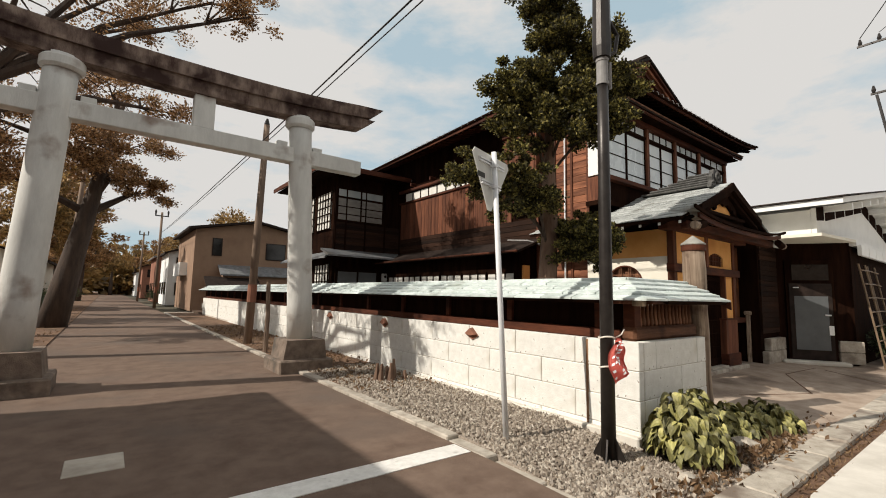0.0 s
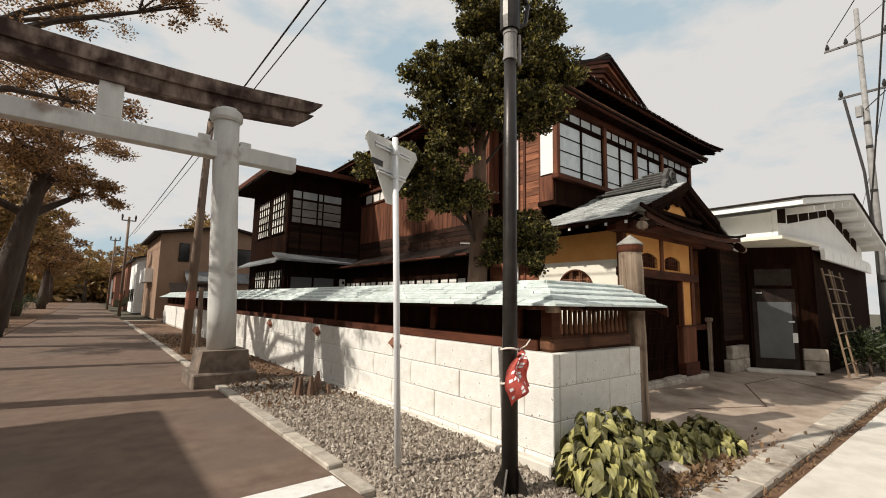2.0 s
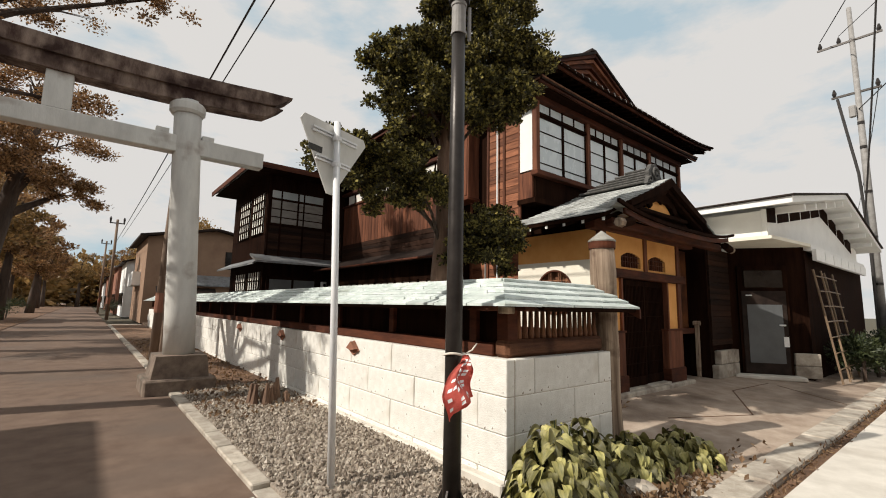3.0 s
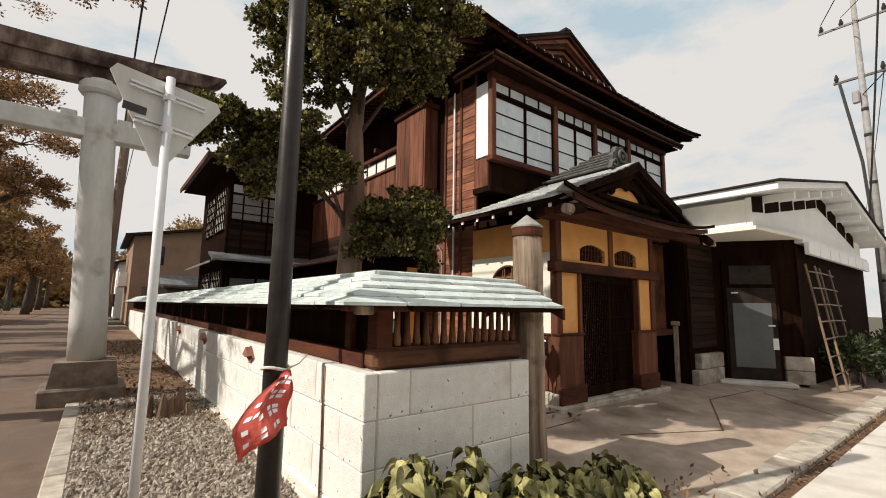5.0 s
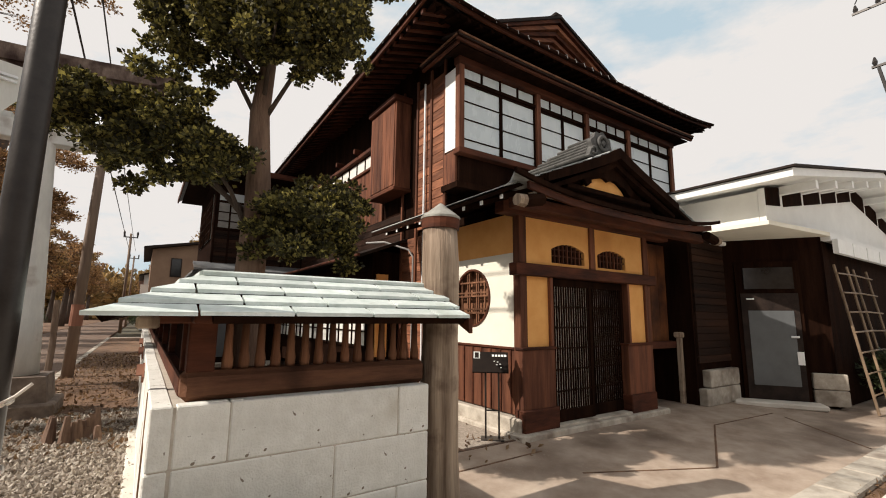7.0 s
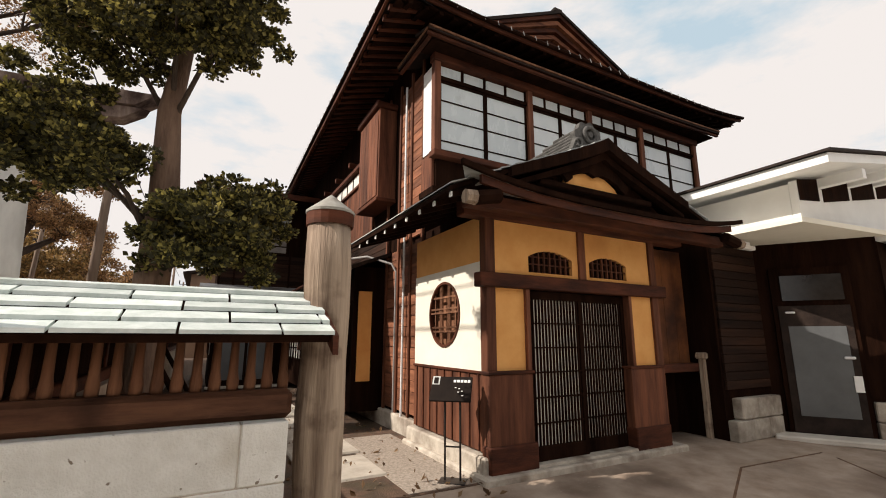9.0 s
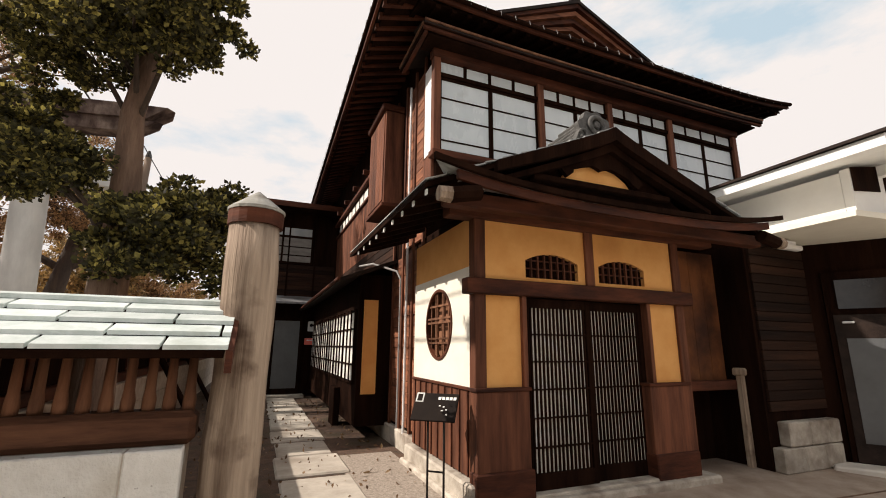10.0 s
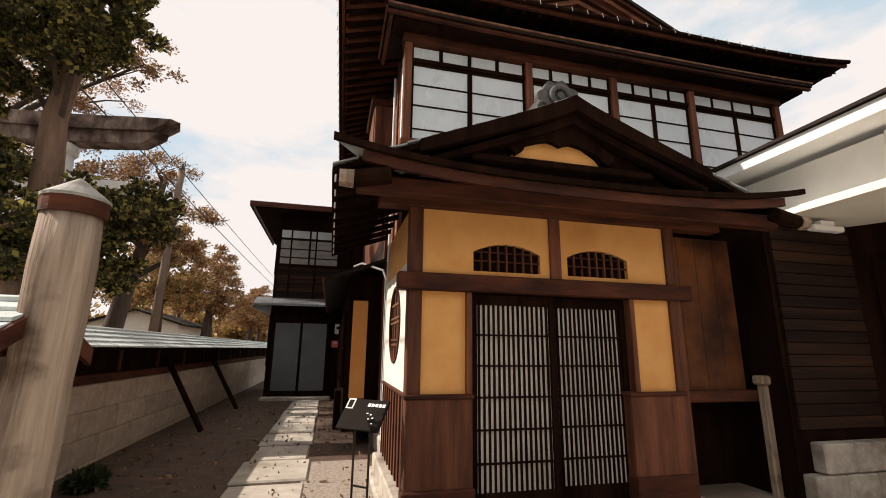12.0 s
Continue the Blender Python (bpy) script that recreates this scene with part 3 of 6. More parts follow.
# upper bay with its row of windows
BAYZ0, BAYZ1 = 4.3, 5.76
part("bay_floor", box(8.62, 15.35, 5.55, 6.02, 3.62, 3.72), "dark_wood", house)
part("bay_apron", box(8.7, 15.3, 5.6, 5.66, 3.72, 4.26), "dark_wood", house)
part("bay_side", box(8.66, 8.72, 5.62, 5.98, 4.32, 5.78), "white_wall", house, "white plastered end of the bay")
for sx in (15.25,):
    part("bay_side", box(sx, sx + 0.06, 5.62, 5.98, 3.72, 5.78), "dark_wood", house)
part("bay_panel", box(8.64, 8.7, 5.64, 5.98, 3.72, 4.28, 0.01), "brown_wood_v", house)
POSTS = [8.68, 10.52, 11.98, 13.45, 15.25]
for x in POSTS:
    part("window_post", box(x - 0.055, x + 0.055, 5.5, 5.62, 4.2, 5.95, 0.006), "brown_wood_v", house)
part("window_sill", box(8.6, 15.32, 5.46, 5.64, 4.18, 4.28, 0.008), "brown_wood", house)
part("window_head", box(8.6, 15.32, 5.47, 5.63, 5.78, 5.98, 0.008), "brown_wood", house)
for i, (x0, x1) in enumerate(zip(POSTS, POSTS[1:])):
    xm = (x0 + x1) / 2
    for a, b in ((x0 + 0.055, xm), (xm, x1 - 0.055)):
        w = thing("window", "frosted sliding window in a thin dark wooden frame", "window", "upper windows")
        part("pane", box(a + 0.02, b - 0.02, 5.575, 5.583, 4.31, 5.47), "frosted", w)
        fr = box(a + 0.002, a + 0.035, 5.555, 5.595, 4.285, 5.5)
        box(b - 0.035, b - 0.002, 5.555, 5.595, 4.285, 5.5, bm=fr)
        box(a + 0.035, b - 0.035, 5.555, 5.595, 4.285, 4.33, bm=fr)
        box(a + 0.035, b - 0.035, 5.555, 5.595, 5.46, 5.5, bm=fr)
        part("frame", fr, "dark_wood", w)
        for z in (4.47, 4.83, 5.15):
            part("glazing_bar", box(a + 0.035, b - 0.035, 5.56, 5.59, z, z + 0.018), "dark_wood", w)
        w2 = thing("transom_window", "small frosted transom light in dark wood", "window", "upper transoms")
        half = (a + b) / 2
        for c, d in ((a, half), (half, b)):
            part("pane", box(c + 0.03, d - 0.03, 5.575, 5.583, 5.57, 5.76), "frosted", w2)
            part("mullion", box(d - 0.03, d + 0.005, 5.56, 5.6, 5.56, 5.78), "dark_wood", w2)
    part("transom_rail", box(x0 + 0.055, x1 - 0.055, 5.53, 5.61, 5.5, 5.56), "dark_wood", house)
part("backing", box(8.75, 15.24, 5.66, 5.7, 4.2, 5.8), "dark_wood", house)

# hood over the bay, with a moulded edge that turns the corner
HX0, HX1, HY = 8.33, 15.6, 5.12


def hood_z(k):
    return 5.99 + 0.05 * abs(k / 6 - 1) ** 3


hood_x = [HX0 + (HX1 - HX0) * k / 12 for k in range(13)]
part("hood", strip([[(x, HY, hood_z(k)) for k, x in enumerate(hood_x)], [(x, 5.62, 6.2) for x in hood_x]], 0.05), "roof_dark", house)
part("hood", strip([[(HX0, HY, hood_z(0)), (HX0, 6.3, 6.0)], [(8.74, 5.62, 6.18), (8.74, 6.3, 6.18)]], 0.05), "roof_dark", house)
for out_by, top, deep, look_of in ((0.0, 0.012, 0.03, "slat"), (0.022, -0.018, 0.05, "dark_wood"), (0.05, -0.068, 0.04, "brown_wood")):
    part("hood_edge", strip([[(x, HY - 0.02 + out_by, hood_z(k) + top) for k, x in enumerate(hood_x)], [(x, HY + 0.03 + out_by, hood_z(k) + top) for k, x in enumerate(hood_x)]], deep), look_of, house)
    part("hood_edge", box(HX0 - 0.02 + out_by, HX0 + 0.03 + out_by, HY + 0.035 + out_by, 6.3, 6.005 + top - deep, 6.005 + top), look_of, house)
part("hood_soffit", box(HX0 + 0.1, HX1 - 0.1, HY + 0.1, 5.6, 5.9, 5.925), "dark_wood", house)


# main roof: hip skirt with raised corners, gable above it
def eave_lift(u):
    return 0.1 * abs(u) ** 5


EX0, EX1, EY0, EY1, EZ = 7.72, 16.25, 5.02, 16.8, 6.4
GX0, GX1, GY, GZ = 10.2, 13.85, 6.35, 7.5
front, back_of = [], []
for k in range(25):
    u = -1 + k / 12
    front.append((EX0 + (EX1 - EX0) * k / 24, EY0 - 0.05 * abs(u) ** 4, EZ + eave_lift(u)))
    back_of.append((GX0 + (GX1 - GX0) * k / 24, GY, GZ))
mid_row = [tuple((Vector(a) * 0.5 + Vector(b) * 0.5) - Vector((0, 0, 0.1))) for a, b in zip(front, back_of)]
part("roof", strip([front, mid_row, back_of], 0.09), "roof_dark", house)
west, west_top = [], []
for k in range(25):
    u = -1 + k / 12
    west.append((EX0 + 0.24 * k / 24, EY0 + (EY1 - EY0) * k / 24, EZ + eave_lift(u) * (1 if u < 0 else 0.2) - 0.05 * k / 24))
    west_top.append((GX0, GY + (EY1 - GY) * k / 24, GZ))
west_mid = [tuple((Vector(a) * 0.5 + Vector(b) * 0.5) - Vector((0, 0, 0.1))) for a, b in zip(west, west_top)]
part("roof", strip([west, west_mid, west_top], 0.09), "roof_dark", house)
east = [(EX1, EY0 + (EY1 - EY0) * k / 24, EZ + eave_lift(-1 + k / 12)) for k in range(25)]
east_top = [(GX1, GY + (EY1 - GY) * k / 24, GZ) for k in range(25)]
part("roof", strip([east, east_top], 0.09), "roof_dark", house)
part("fascia", strip([[(x, y - 0.012, z + 0.0) for x, y, z in front], [(x, y + 0.03, z) for x, y, z in front]], 0.13), "brown_wood", house)
part("fascia", strip([[(x - 0.012, y, z) for x, y, z in west], [(x + 0.03, y, z) for x, y, z in west]], 0.13), "brown_wood", house)
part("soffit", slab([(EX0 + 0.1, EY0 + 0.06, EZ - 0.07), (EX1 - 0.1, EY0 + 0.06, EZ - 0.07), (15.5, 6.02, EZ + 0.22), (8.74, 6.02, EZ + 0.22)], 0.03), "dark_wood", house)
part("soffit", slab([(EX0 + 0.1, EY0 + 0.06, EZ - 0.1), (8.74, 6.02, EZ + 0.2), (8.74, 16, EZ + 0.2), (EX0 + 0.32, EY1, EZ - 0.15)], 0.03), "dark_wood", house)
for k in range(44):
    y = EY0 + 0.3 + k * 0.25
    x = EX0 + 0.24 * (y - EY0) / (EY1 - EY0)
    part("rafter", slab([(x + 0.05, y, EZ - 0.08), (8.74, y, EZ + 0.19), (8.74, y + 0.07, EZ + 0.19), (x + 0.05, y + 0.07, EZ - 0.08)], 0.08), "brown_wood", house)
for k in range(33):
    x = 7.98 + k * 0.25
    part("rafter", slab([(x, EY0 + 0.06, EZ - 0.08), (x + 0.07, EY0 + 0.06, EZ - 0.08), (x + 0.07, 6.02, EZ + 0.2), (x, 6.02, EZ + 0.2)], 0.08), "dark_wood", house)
# gable with stepped barge boards
PX, PZ = 12.02, 8.44
part("gable_wall", prism([(GX0 + 0.2, GZ - 0.1), (GX1 - 0.2, GZ - 0.1), (PX, PZ - 0.15)], "y", GY + 0.25, GY + 0.35), "brown_wood", house)
for i in range(5):
    d, h = 0.07 * i, 0.13 * i
    part("barge_board", prism([(GX0 - 0.25 + 2.2 * d, GZ - 0.02), (PX, PZ - h), (GX1 + 0.25 - 2.2 * d, GZ - 0.02), (GX1 + 0.05 - 2.2 * d, GZ - 0.02), (PX, PZ - h - 0.1), (GX0 - 0.05 + 2.2 * d, GZ - 0.02)], "y", GY - 0.16 + 0.07 * i, GY - 0.02 + 0.07 * i), "red_boards" if i % 2 else "brown_wood", house)
part("roof", slab([(GX0 - 0.35, GY - 0.2, GZ - 0.02), (PX, GY - 0.2, PZ + 0.06), (PX, EY1, PZ + 0.06), (GX0 - 0.35, EY1, GZ - 0.02)], 0.07), "roof_dark", house)
part("roof", slab([(GX1 + 0.35, GY - 0.2, GZ - 0.02), (PX, GY - 0.2, PZ + 0.06), (PX, EY1, PZ + 0.06), (GX1 + 0.35, EY1, GZ - 0.02)], 0.07), "roof_dark", house)
part("ridge", box(PX - 0.12, PX + 0.12, GY - 0.15, EY1, PZ + 0.04, PZ + 0.16, 0.03), "roof_dark", house)
# ---- entrance porch ----
porch = thing("entrance_porch", "ochre-plastered entrance porch with a gabled copper roof", "porch")
PY, PX0, PX1 = 4.03, 8.53, 11.45
part("wall", box(8.72, 11.3, 4.12, 6.0, 2.85, 3.1), "dark_wood", porch)
part("back_wall", box(8.7, 11.4, 5.3, 5.4, 0.05, 2.9), "dark_wood", porch)
part("floor_slab", box(8.4, 11.6, 3.88, 6.0, -0.1, 0.12, 0.02), "kerb", porch)
for x in (PX0, PX1 - 0.13):
    part("pillar", box(x, x + 0.13, PY, PY + 0.13, 0.1, 3.05, 0.008), "brown_wood_v", porch)
part("pillar", box(9.96, 10.08, PY + 0.0, PY + 0.1, 2.2, 2.95, 0.006), "brown_wood_v", porch)
part("lintel", box(PX0 - 0.1, PX1 + 0.12, PY - 0.05, PY + 0.1, 2.05, 2.21, 0.01), "brown_wood", porch)
part("wall_plate", box(PX0 - 0.3, PX1 + 0.6, PY - 0.04, PY + 0.14, 2.84, 3.04, 0.01), "brown_wood", porch)
for x0, x1 in ((PX0 + 0.13, 9.08), (10.87, PX1 - 0.13)):
    part("ochre_panel", box(x0, x1, PY + 0.04, PY + 0.09, 1.12, 2.05), "ochre", porch)
    part("dado", box(x0 - 0.13, x1 + 0.04, PY - 0.03, PY + 0.1, 0.12, 1.1, 0.006), "brown_wood_v", porch)
    part("dado_cap", box(x0 - 0.15, x1 + 0.06, PY - 0.05, PY + 0.1, 1.1, 1.135, 0.006), "brown_wood", porch)
    part("dado_plinth", box(x0 - 0.15, x1 + 0.06, PY - 0.07, PY + 0.1, 0.1, 0.38, 0.012), "brown_wood", porch)
for x in (9.08, 10.82):
    part("door_jamb", box(x, x + 0.055, PY - 0.01, PY + 0.12, 0.12, 2.05, 0.005), "brown_wood_v", porch)


# upper ochre panels with arched lattice openings
def arched_panel(x0, x1, wx0, wx1):
    z0, z1, wz0, wz1 = 2.21, 2.84, 2.26, 2.54
    ys = (PY + 0.03, PY + 0.085)
    hole = [(wx0 + (wx1 - wx0) * k / 12, wz0) for k in range(12)] + [(wx1, wz0 + (wz1 - 0.09 - wz0) * k / 4) for k in range(4)]
    hole += [(wx1 - (wx1 - wx0) * k / 16, wz1 - 0.09 * abs(2 * k / 16 - 1) ** 2) for k in range(16)] + [(wx0, wz1 - 0.09 - (wz1 - 0.09 - wz0) * k / 4) for k in range(4)]
    bm = pierced(hole, (x0, x1, z0, z1), "y", *ys)
    part("ochre_panel", bm, "ochre", porch)
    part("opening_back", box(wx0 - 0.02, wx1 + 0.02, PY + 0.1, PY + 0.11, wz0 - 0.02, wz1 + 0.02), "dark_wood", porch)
    n = 8
    for k in range(1, n):
        x = wx0 + (wx1 - wx0) * k / n
        part("lattice_bar", box(x - 0.009, x + 0.009, PY + 0.045, PY + 0.075, wz0, wz1 - 0.09 * abs(2 * k / n - 1) ** 2), "brown_wood_v", porch)
    for z in (2.36, 2.45):
        part("lattice_bar", box(wx0, wx1, PY + 0.05, PY + 0.07, z, z + 0.014), "brown_wood", porch)


arched_panel(PX0 + 0.13, 9.96, 9.16, 9.86)
arched_panel(10.08, PX1 - 0.13, 10.16, 10.86)

# two sliding lattice doors
for i, (a, b) in enumerate(((9.135, 10.0), (9.97, 10.82))):
    d = thing("sliding_door", "dark wooden sliding door with close vertical lattice bars", "door", "entrance doors")
    y = PY + 0.04 + 0.045 * i
    for x in (a, b - 0.06):
        part("stile", box(x, x + 0.06, y, y + 0.04, 0.14, 2.04, 0.004), "dark_wood", d)
    part("rail", box(a + 0.06, b - 0.06, y, y + 0.04, 0.14, 0.3, 0.004), "dark_wood", d)
    part("rail", box(a + 0.06, b - 0.06, y, y + 0.04, 1.94, 2.04, 0.004), "dark_wood", d)
    n = 15
    for k in range(n):
        x = a + 0.06 + (b - a - 0.12) * (k + 0.5) / n
        part("bar", box(x - 0.0095, x + 0.0095, y + 0.011, y + 0.03, 0.3, 1.94), "dark_wood", d)
    for z in (0.53, 0.81, 1.09, 1.37, 1.65):
        part("cross_bar", box(a + 0.06, b - 0.06, y + 0.006, y + 0.03, z, z + 0.016), "dark_wood", d)
    part("glass", box(a + 0.05, b - 0.05, y + 0.032, y + 0.036, 0.29, 1.95), "door_pane", d)
part("threshold", box(9.1, 10.9, PY - 0.06, PY + 0.14, 0.1, 0.145, 0.01), "kerb", porch)


# west side: oval lattice window over a board dado, plaster painted pale where sunlit
def oval_wall():
    y0, y1, z0, z1, cy, cz, ry, rz = PY + 0.13, 5.95, 1.12, 2.36, 5.06, 1.79, 0.41, 0.42
    n = 48
    oval = [(cy + ry * math.cos(2 * math.pi * k / n), cz + rz * math.sin(2 * math.pi * k / n)) for k in range(n)]
    part("side_wall", pierced(oval, (y0, y1, z0, z1), "x", 8.56, 8.6), "cream", porch, "side wall plaster, coloured pale where the sun falls")
    part("window_back", box(8.66, 8.67, cy - ry - 0.05, cy + ry + 0.05, cz - rz - 0.05, cz + rz + 0.05), "slat", porch)
    fr = bmesh.new()
    for k in range(n):
        a, b = 2 * math.pi * k / n, 2 * math.pi * (k + 1) / n
        q = []
        for r in (1.0, 0.93):
            for t in (a, b):
                q.append((cy + ry * r * math.cos(t), cz + rz * r * math.sin(t)))
        prism([q[0], q[1], q[3], q[2]], "x", 8.545, 8.6, bm=fr)
    part("window_frame", fr, "brown_wood", porch)
    for off in (-0.27, -0.13, -0.085, 0.085, 0.13, 0.27):
        h = rz * math.sqrt(max(0, 1 - (off / ry) ** 2)) * 0.96
        part("lattice_bar", box(8.57, 8.59, cy + off - 0.012, cy + off + 0.012, cz - h, cz + h), "slat", porch)
    for off in (-0.22, -0.17, 0.02, 0.07, 0.22):
        h = ry * math.sqrt(max(0, 1 - (off / rz) ** 2)) * 0.96
        part("lattice_bar", box(8.562, 8.585, cy - h, cy + h, cz + off - 0.012, cz + off + 0.012), "slat", porch)


oval_wall()
# ochre part of the same wall; the colour changes at the eave's shadow line
part("ochre_panel", box(8.57, 8.61, PY + 0.13, 5.95, 2.362, 2.9), "ochre", porch)
part("side_dado", box(8.555, 8.61, PY + 0.13, 5.95, 0.3, 1.1), "brown_wood_v", porch)
for k in range(9):
    y = PY + 0.2 + k * 0.2
    part("dado_batten", box(8.54, 8.556, y, y + 0.02, 0.3, 1.1), "brown_wood", porch)
part("dado_cap", box(8.53, 8.61, PY + 0.13, 5.95, 1.1, 1.13, 0.005), "brown_wood", porch)
part("base_course", box(8.46, 8.62, PY - 0.02, 6.0, 0.0, 0.28, 0.02), "kerb", porch)

# porch roof: skirt eave, curved gable, plates in courses
AX0, AX1, AY0 = 7.8, 12.42, 3.3
KX, KY, KZ = 10.02, 3.62, 3.88


def lift(u):
    return 0.17 * abs(u) ** 3


fr_rows = []
for j in range(3):
    v = j / 2
    row = []
    for k in range(21):
        u = -1 + k / 10
        xe = AX0 + (AX1 - AX0) * k / 20
        xi = 8.35 + (11.75 - 8.35) * k / 20
        row.append((xe + (xi - xe) * v, AY0 + (4.1 - AY0) * v, 2.97 + lift(u) * (1 - v) + 0.26 * v - 0.05 * math.sin(v * math.pi)))
    fr_rows.append(row)
part("skirt_roof", strip(fr_rows, 0.05), "porch_plate", porch)
part("skirt_fascia", strip([[(x, y - 0.012, z + 0.005) for x, y, z in fr_rows[0]], [(x, y + 0.03, z + 0.005) for x, y, z in fr_rows[0]]], 0.055), "dark_wood", porch)
part("eave_board", strip([[(x, y + 0.03, z - 0.055) for x, y, z in fr_rows[0][1:-1]], [(x, y + 0.07, z - 0.055) for x, y, z in fr_rows[0][1:-1]]], 0.085), "brown_wood", porch)
part("eave_beam", box(8.0, 12.3, 3.52, 3.66, 2.78, 2.92, 0.012), "brown_wood", porch)
for a, b, c in ((7.86, 7.97, 8.25), (12.44, 12.33, 12.05)):
    part("log_end", tube([(a, 3.36, 2.8), (b, 3.36, 2.8)], [0.07, 0.078], 8), "grey_post", porch, "pale weathered log end")
    part("eave_log", tube([(b, 3.36, 2.8), (c, 3.36, 2.86)], 0.074, 8), "dark_wood", porch)


def slope_pt(side, s, y):
    """Point on the gable roof: s from ridge (0) to eave (1)."""
    span = KX - AX0 if side < 0 else AX1 - KX
    z = KZ + 0.06 - 0.92 * s ** 0.9 - 0.05 * s ** 4
    return (KX + side * span * s, y, z)


for side in (-1, 1):
    rows = 11
    for r in range(rows):
        s0, s1 = r / rows, (r + 1) / rows
        yf = KY - 0.1
        ybk = 7.0 if side < 0 and slope_pt(side, s0, 0)[0] < 8.6 else 5.54
        pos, k = yf - (0.35 if r % 2 else 0), 0
        while pos < ybk:
            a, b = max(pos, yf), min(pos + 0.7, ybk)
            pos += 0.7
            if b - a < 0.06:
                continue
            p0, p1 = slope_pt(side, s0, a), slope_pt(side, s1, a)
            bump = 0.016
            part("roof_plate", slab([(p0[0], a, p0[2]), (p0[0], b - 0.003, p0[2]), (p1[0], b - 0.003, p1[2] + bump), (p1[0], a, p1[2] + bump)], 0.014), "porch_plate", porch)
    und = [[(slope_pt(side, s / 8, y)[0], y, slope_pt(side, s / 8, y)[2] - 0.02) for s in range(9)] for y in (KY - 0.08, 5.54)]
    part("roof_deck", strip(und, 0.05), "dark_wood", porch)
    if side < 0:
        und = [[(slope_pt(side, s / 8, y)[0], y, slope_pt(side, s / 8, y)[2] - 0.02) for s in range(6, 9)] for y in (5.54, 6.98)]
        part("roof_deck", strip(und, 0.05), "dark_wood", porch)
    # barge board along the gable edge, thick and dark
    out_l, in_l = [], []
    for k in range(13):
        s = k / 12 * (0.68 if side < 0 else 0.62)
        x, _, z = slope_pt(side, s, 0)
        out_l.append((x, z - 0.01))
        in_l.append((x, z - 0.17 + 0.05 * k / 12))
    part("barge_board", prism(out_l + in_l[::-1], "y", KY - 0.14, KY - 0.06), "dark_wood", porch)
    out2 = [(x, z - 0.16) for x, z in out_l]
    in2 = [(x, z - 0.1) for x, z in in_l]
    part("barge_inner", prism(out2 + in2[::-1], "y", KY - 0.06, KY + 0.04), "dark_wood", porch)
part("gable_wall", prism([(8.75, 3.08), (11.35, 3.08), (10.6, 3.5), (10.02, 3.72), (9.4, 3.5)], "y", KY + 0.1, KY + 0.16), "dark_wood", porch)
part("gable_panel", prism([(9.38, 3.27), (10.38, 3.27), (10.3, 3.37), (10.15, 3.46), (9.9, 3.51), (9.65, 3.47), (9.47, 3.38)], "y", KY + 0.07, KY + 0.1), "ochre", porch, "small ochre gable panel")
# carved pendant under the gable peak
pend = [(9.34, 3.4), (9.44, 3.3), (9.52, 3.36)]
for k in range(13):
    u = k / 12
    pend.append((9.52 + 0.76 * u, 3.4 + 0.09 * math.sin(math.pi * u) - 0.055 * math.exp(-((u - 0.5) / 0.09) ** 2)))
pend += [(10.34, 3.34), (10.42, 3.3), (10.5, 3.38), (10.25, 3.58), (10.02, 3.7), (9.7, 3.6)]
part("gable_pendant", prism(pend, "y", KY - 0.0, KY + 0.05), "dark_wood", porch)
part("gable_sill", box(9.0, 10.9, KY - 0.02, KY + 0.07, 3.2, 3.27, 0.01), "dark_wood", porch)
for k in range(9):
    y = 3.55 + k * 0.36
    part("rafter_tail", slab([(AX0 + 0.04, y, 2.905), (8.6, y, 3.17), (8.6, y + 0.06, 3.17), (AX0 + 0.04, y + 0.06, 2.905)], 0.06), "dark_wood", porch)
    part("rafter_end", box(AX0 + 0.022, AX0 + 0.036, y + 0.008, y + 0.052, 2.85, 2.9), "white_paint", porch, "white-painted rafter end")

# ridge-end ornament
orn = thing("ridge_ornament", "grey stacked roof tiles with a carved scroll at the ridge end", "roof ornament", at=(10.02, 3.82, 3.92))
for k in range(6):
    w, z = 0.2 - 0.018 * k, -0.02 + 0.052 * k
    tile = box(-w, w, 0.02 + 0.012 * k, 1.5 - 0.2 * k, z, z + 0.034, 0.012)
    for side in (-1, 1):
        tube([(side * w, 0.03 + 0.012 * k, z + 0.02), (side * w, 1.5 - 0.2 * k, z + 0.02)], 0.024, 8, tile)
    tube([(-w, 1.5 - 0.2 * k, z + 0.02), (w, 1.5 - 0.2 * k, z + 0.02)], 0.026, 8, tile)
    part("tile", tile, "tile_grey", orn)
sc = bmesh.new()
tube([(0.1 * math.cos(a), -0.05, 0.17 + 0.1 * math.sin(a)) for a in [i * math.pi / 10 for i in range(21)]], 0.028, 8, sc)
part("scroll", sc, "tile_grey", orn, smooth=True)
part("boss", tube([(0, -0.02, 0.17), (0, -0.07, 0.17)], [0.06, 0.04], 12), "tile_grey", orn)
crest = [(0.25 * math.cos(a) * (1 + 0.07 * math.cos(9 * a)), 0.08 + 0.27 * math.sin(a) * (1 + 0.07 * math.cos(9 * a))) for a in [math.pi * i / 40 for i in range(41)]]
part("scroll_back", prism([(0.3, -0.06)] + crest + [(-0.3, -0.06)], "y", -0.03, 0.05), "tile_grey", orn)
for side in (-1, 1):
    cl2 = tube([(side * (0.2 + 0.05 * math.cos(a)), -0.045, 0.03 + 0.05 * math.sin(a)) for a in [i * 0.5 for i in range(12)]], 0.018, 6)
    part("side_scroll", cl2, "tile_grey", orn, smooth=True)
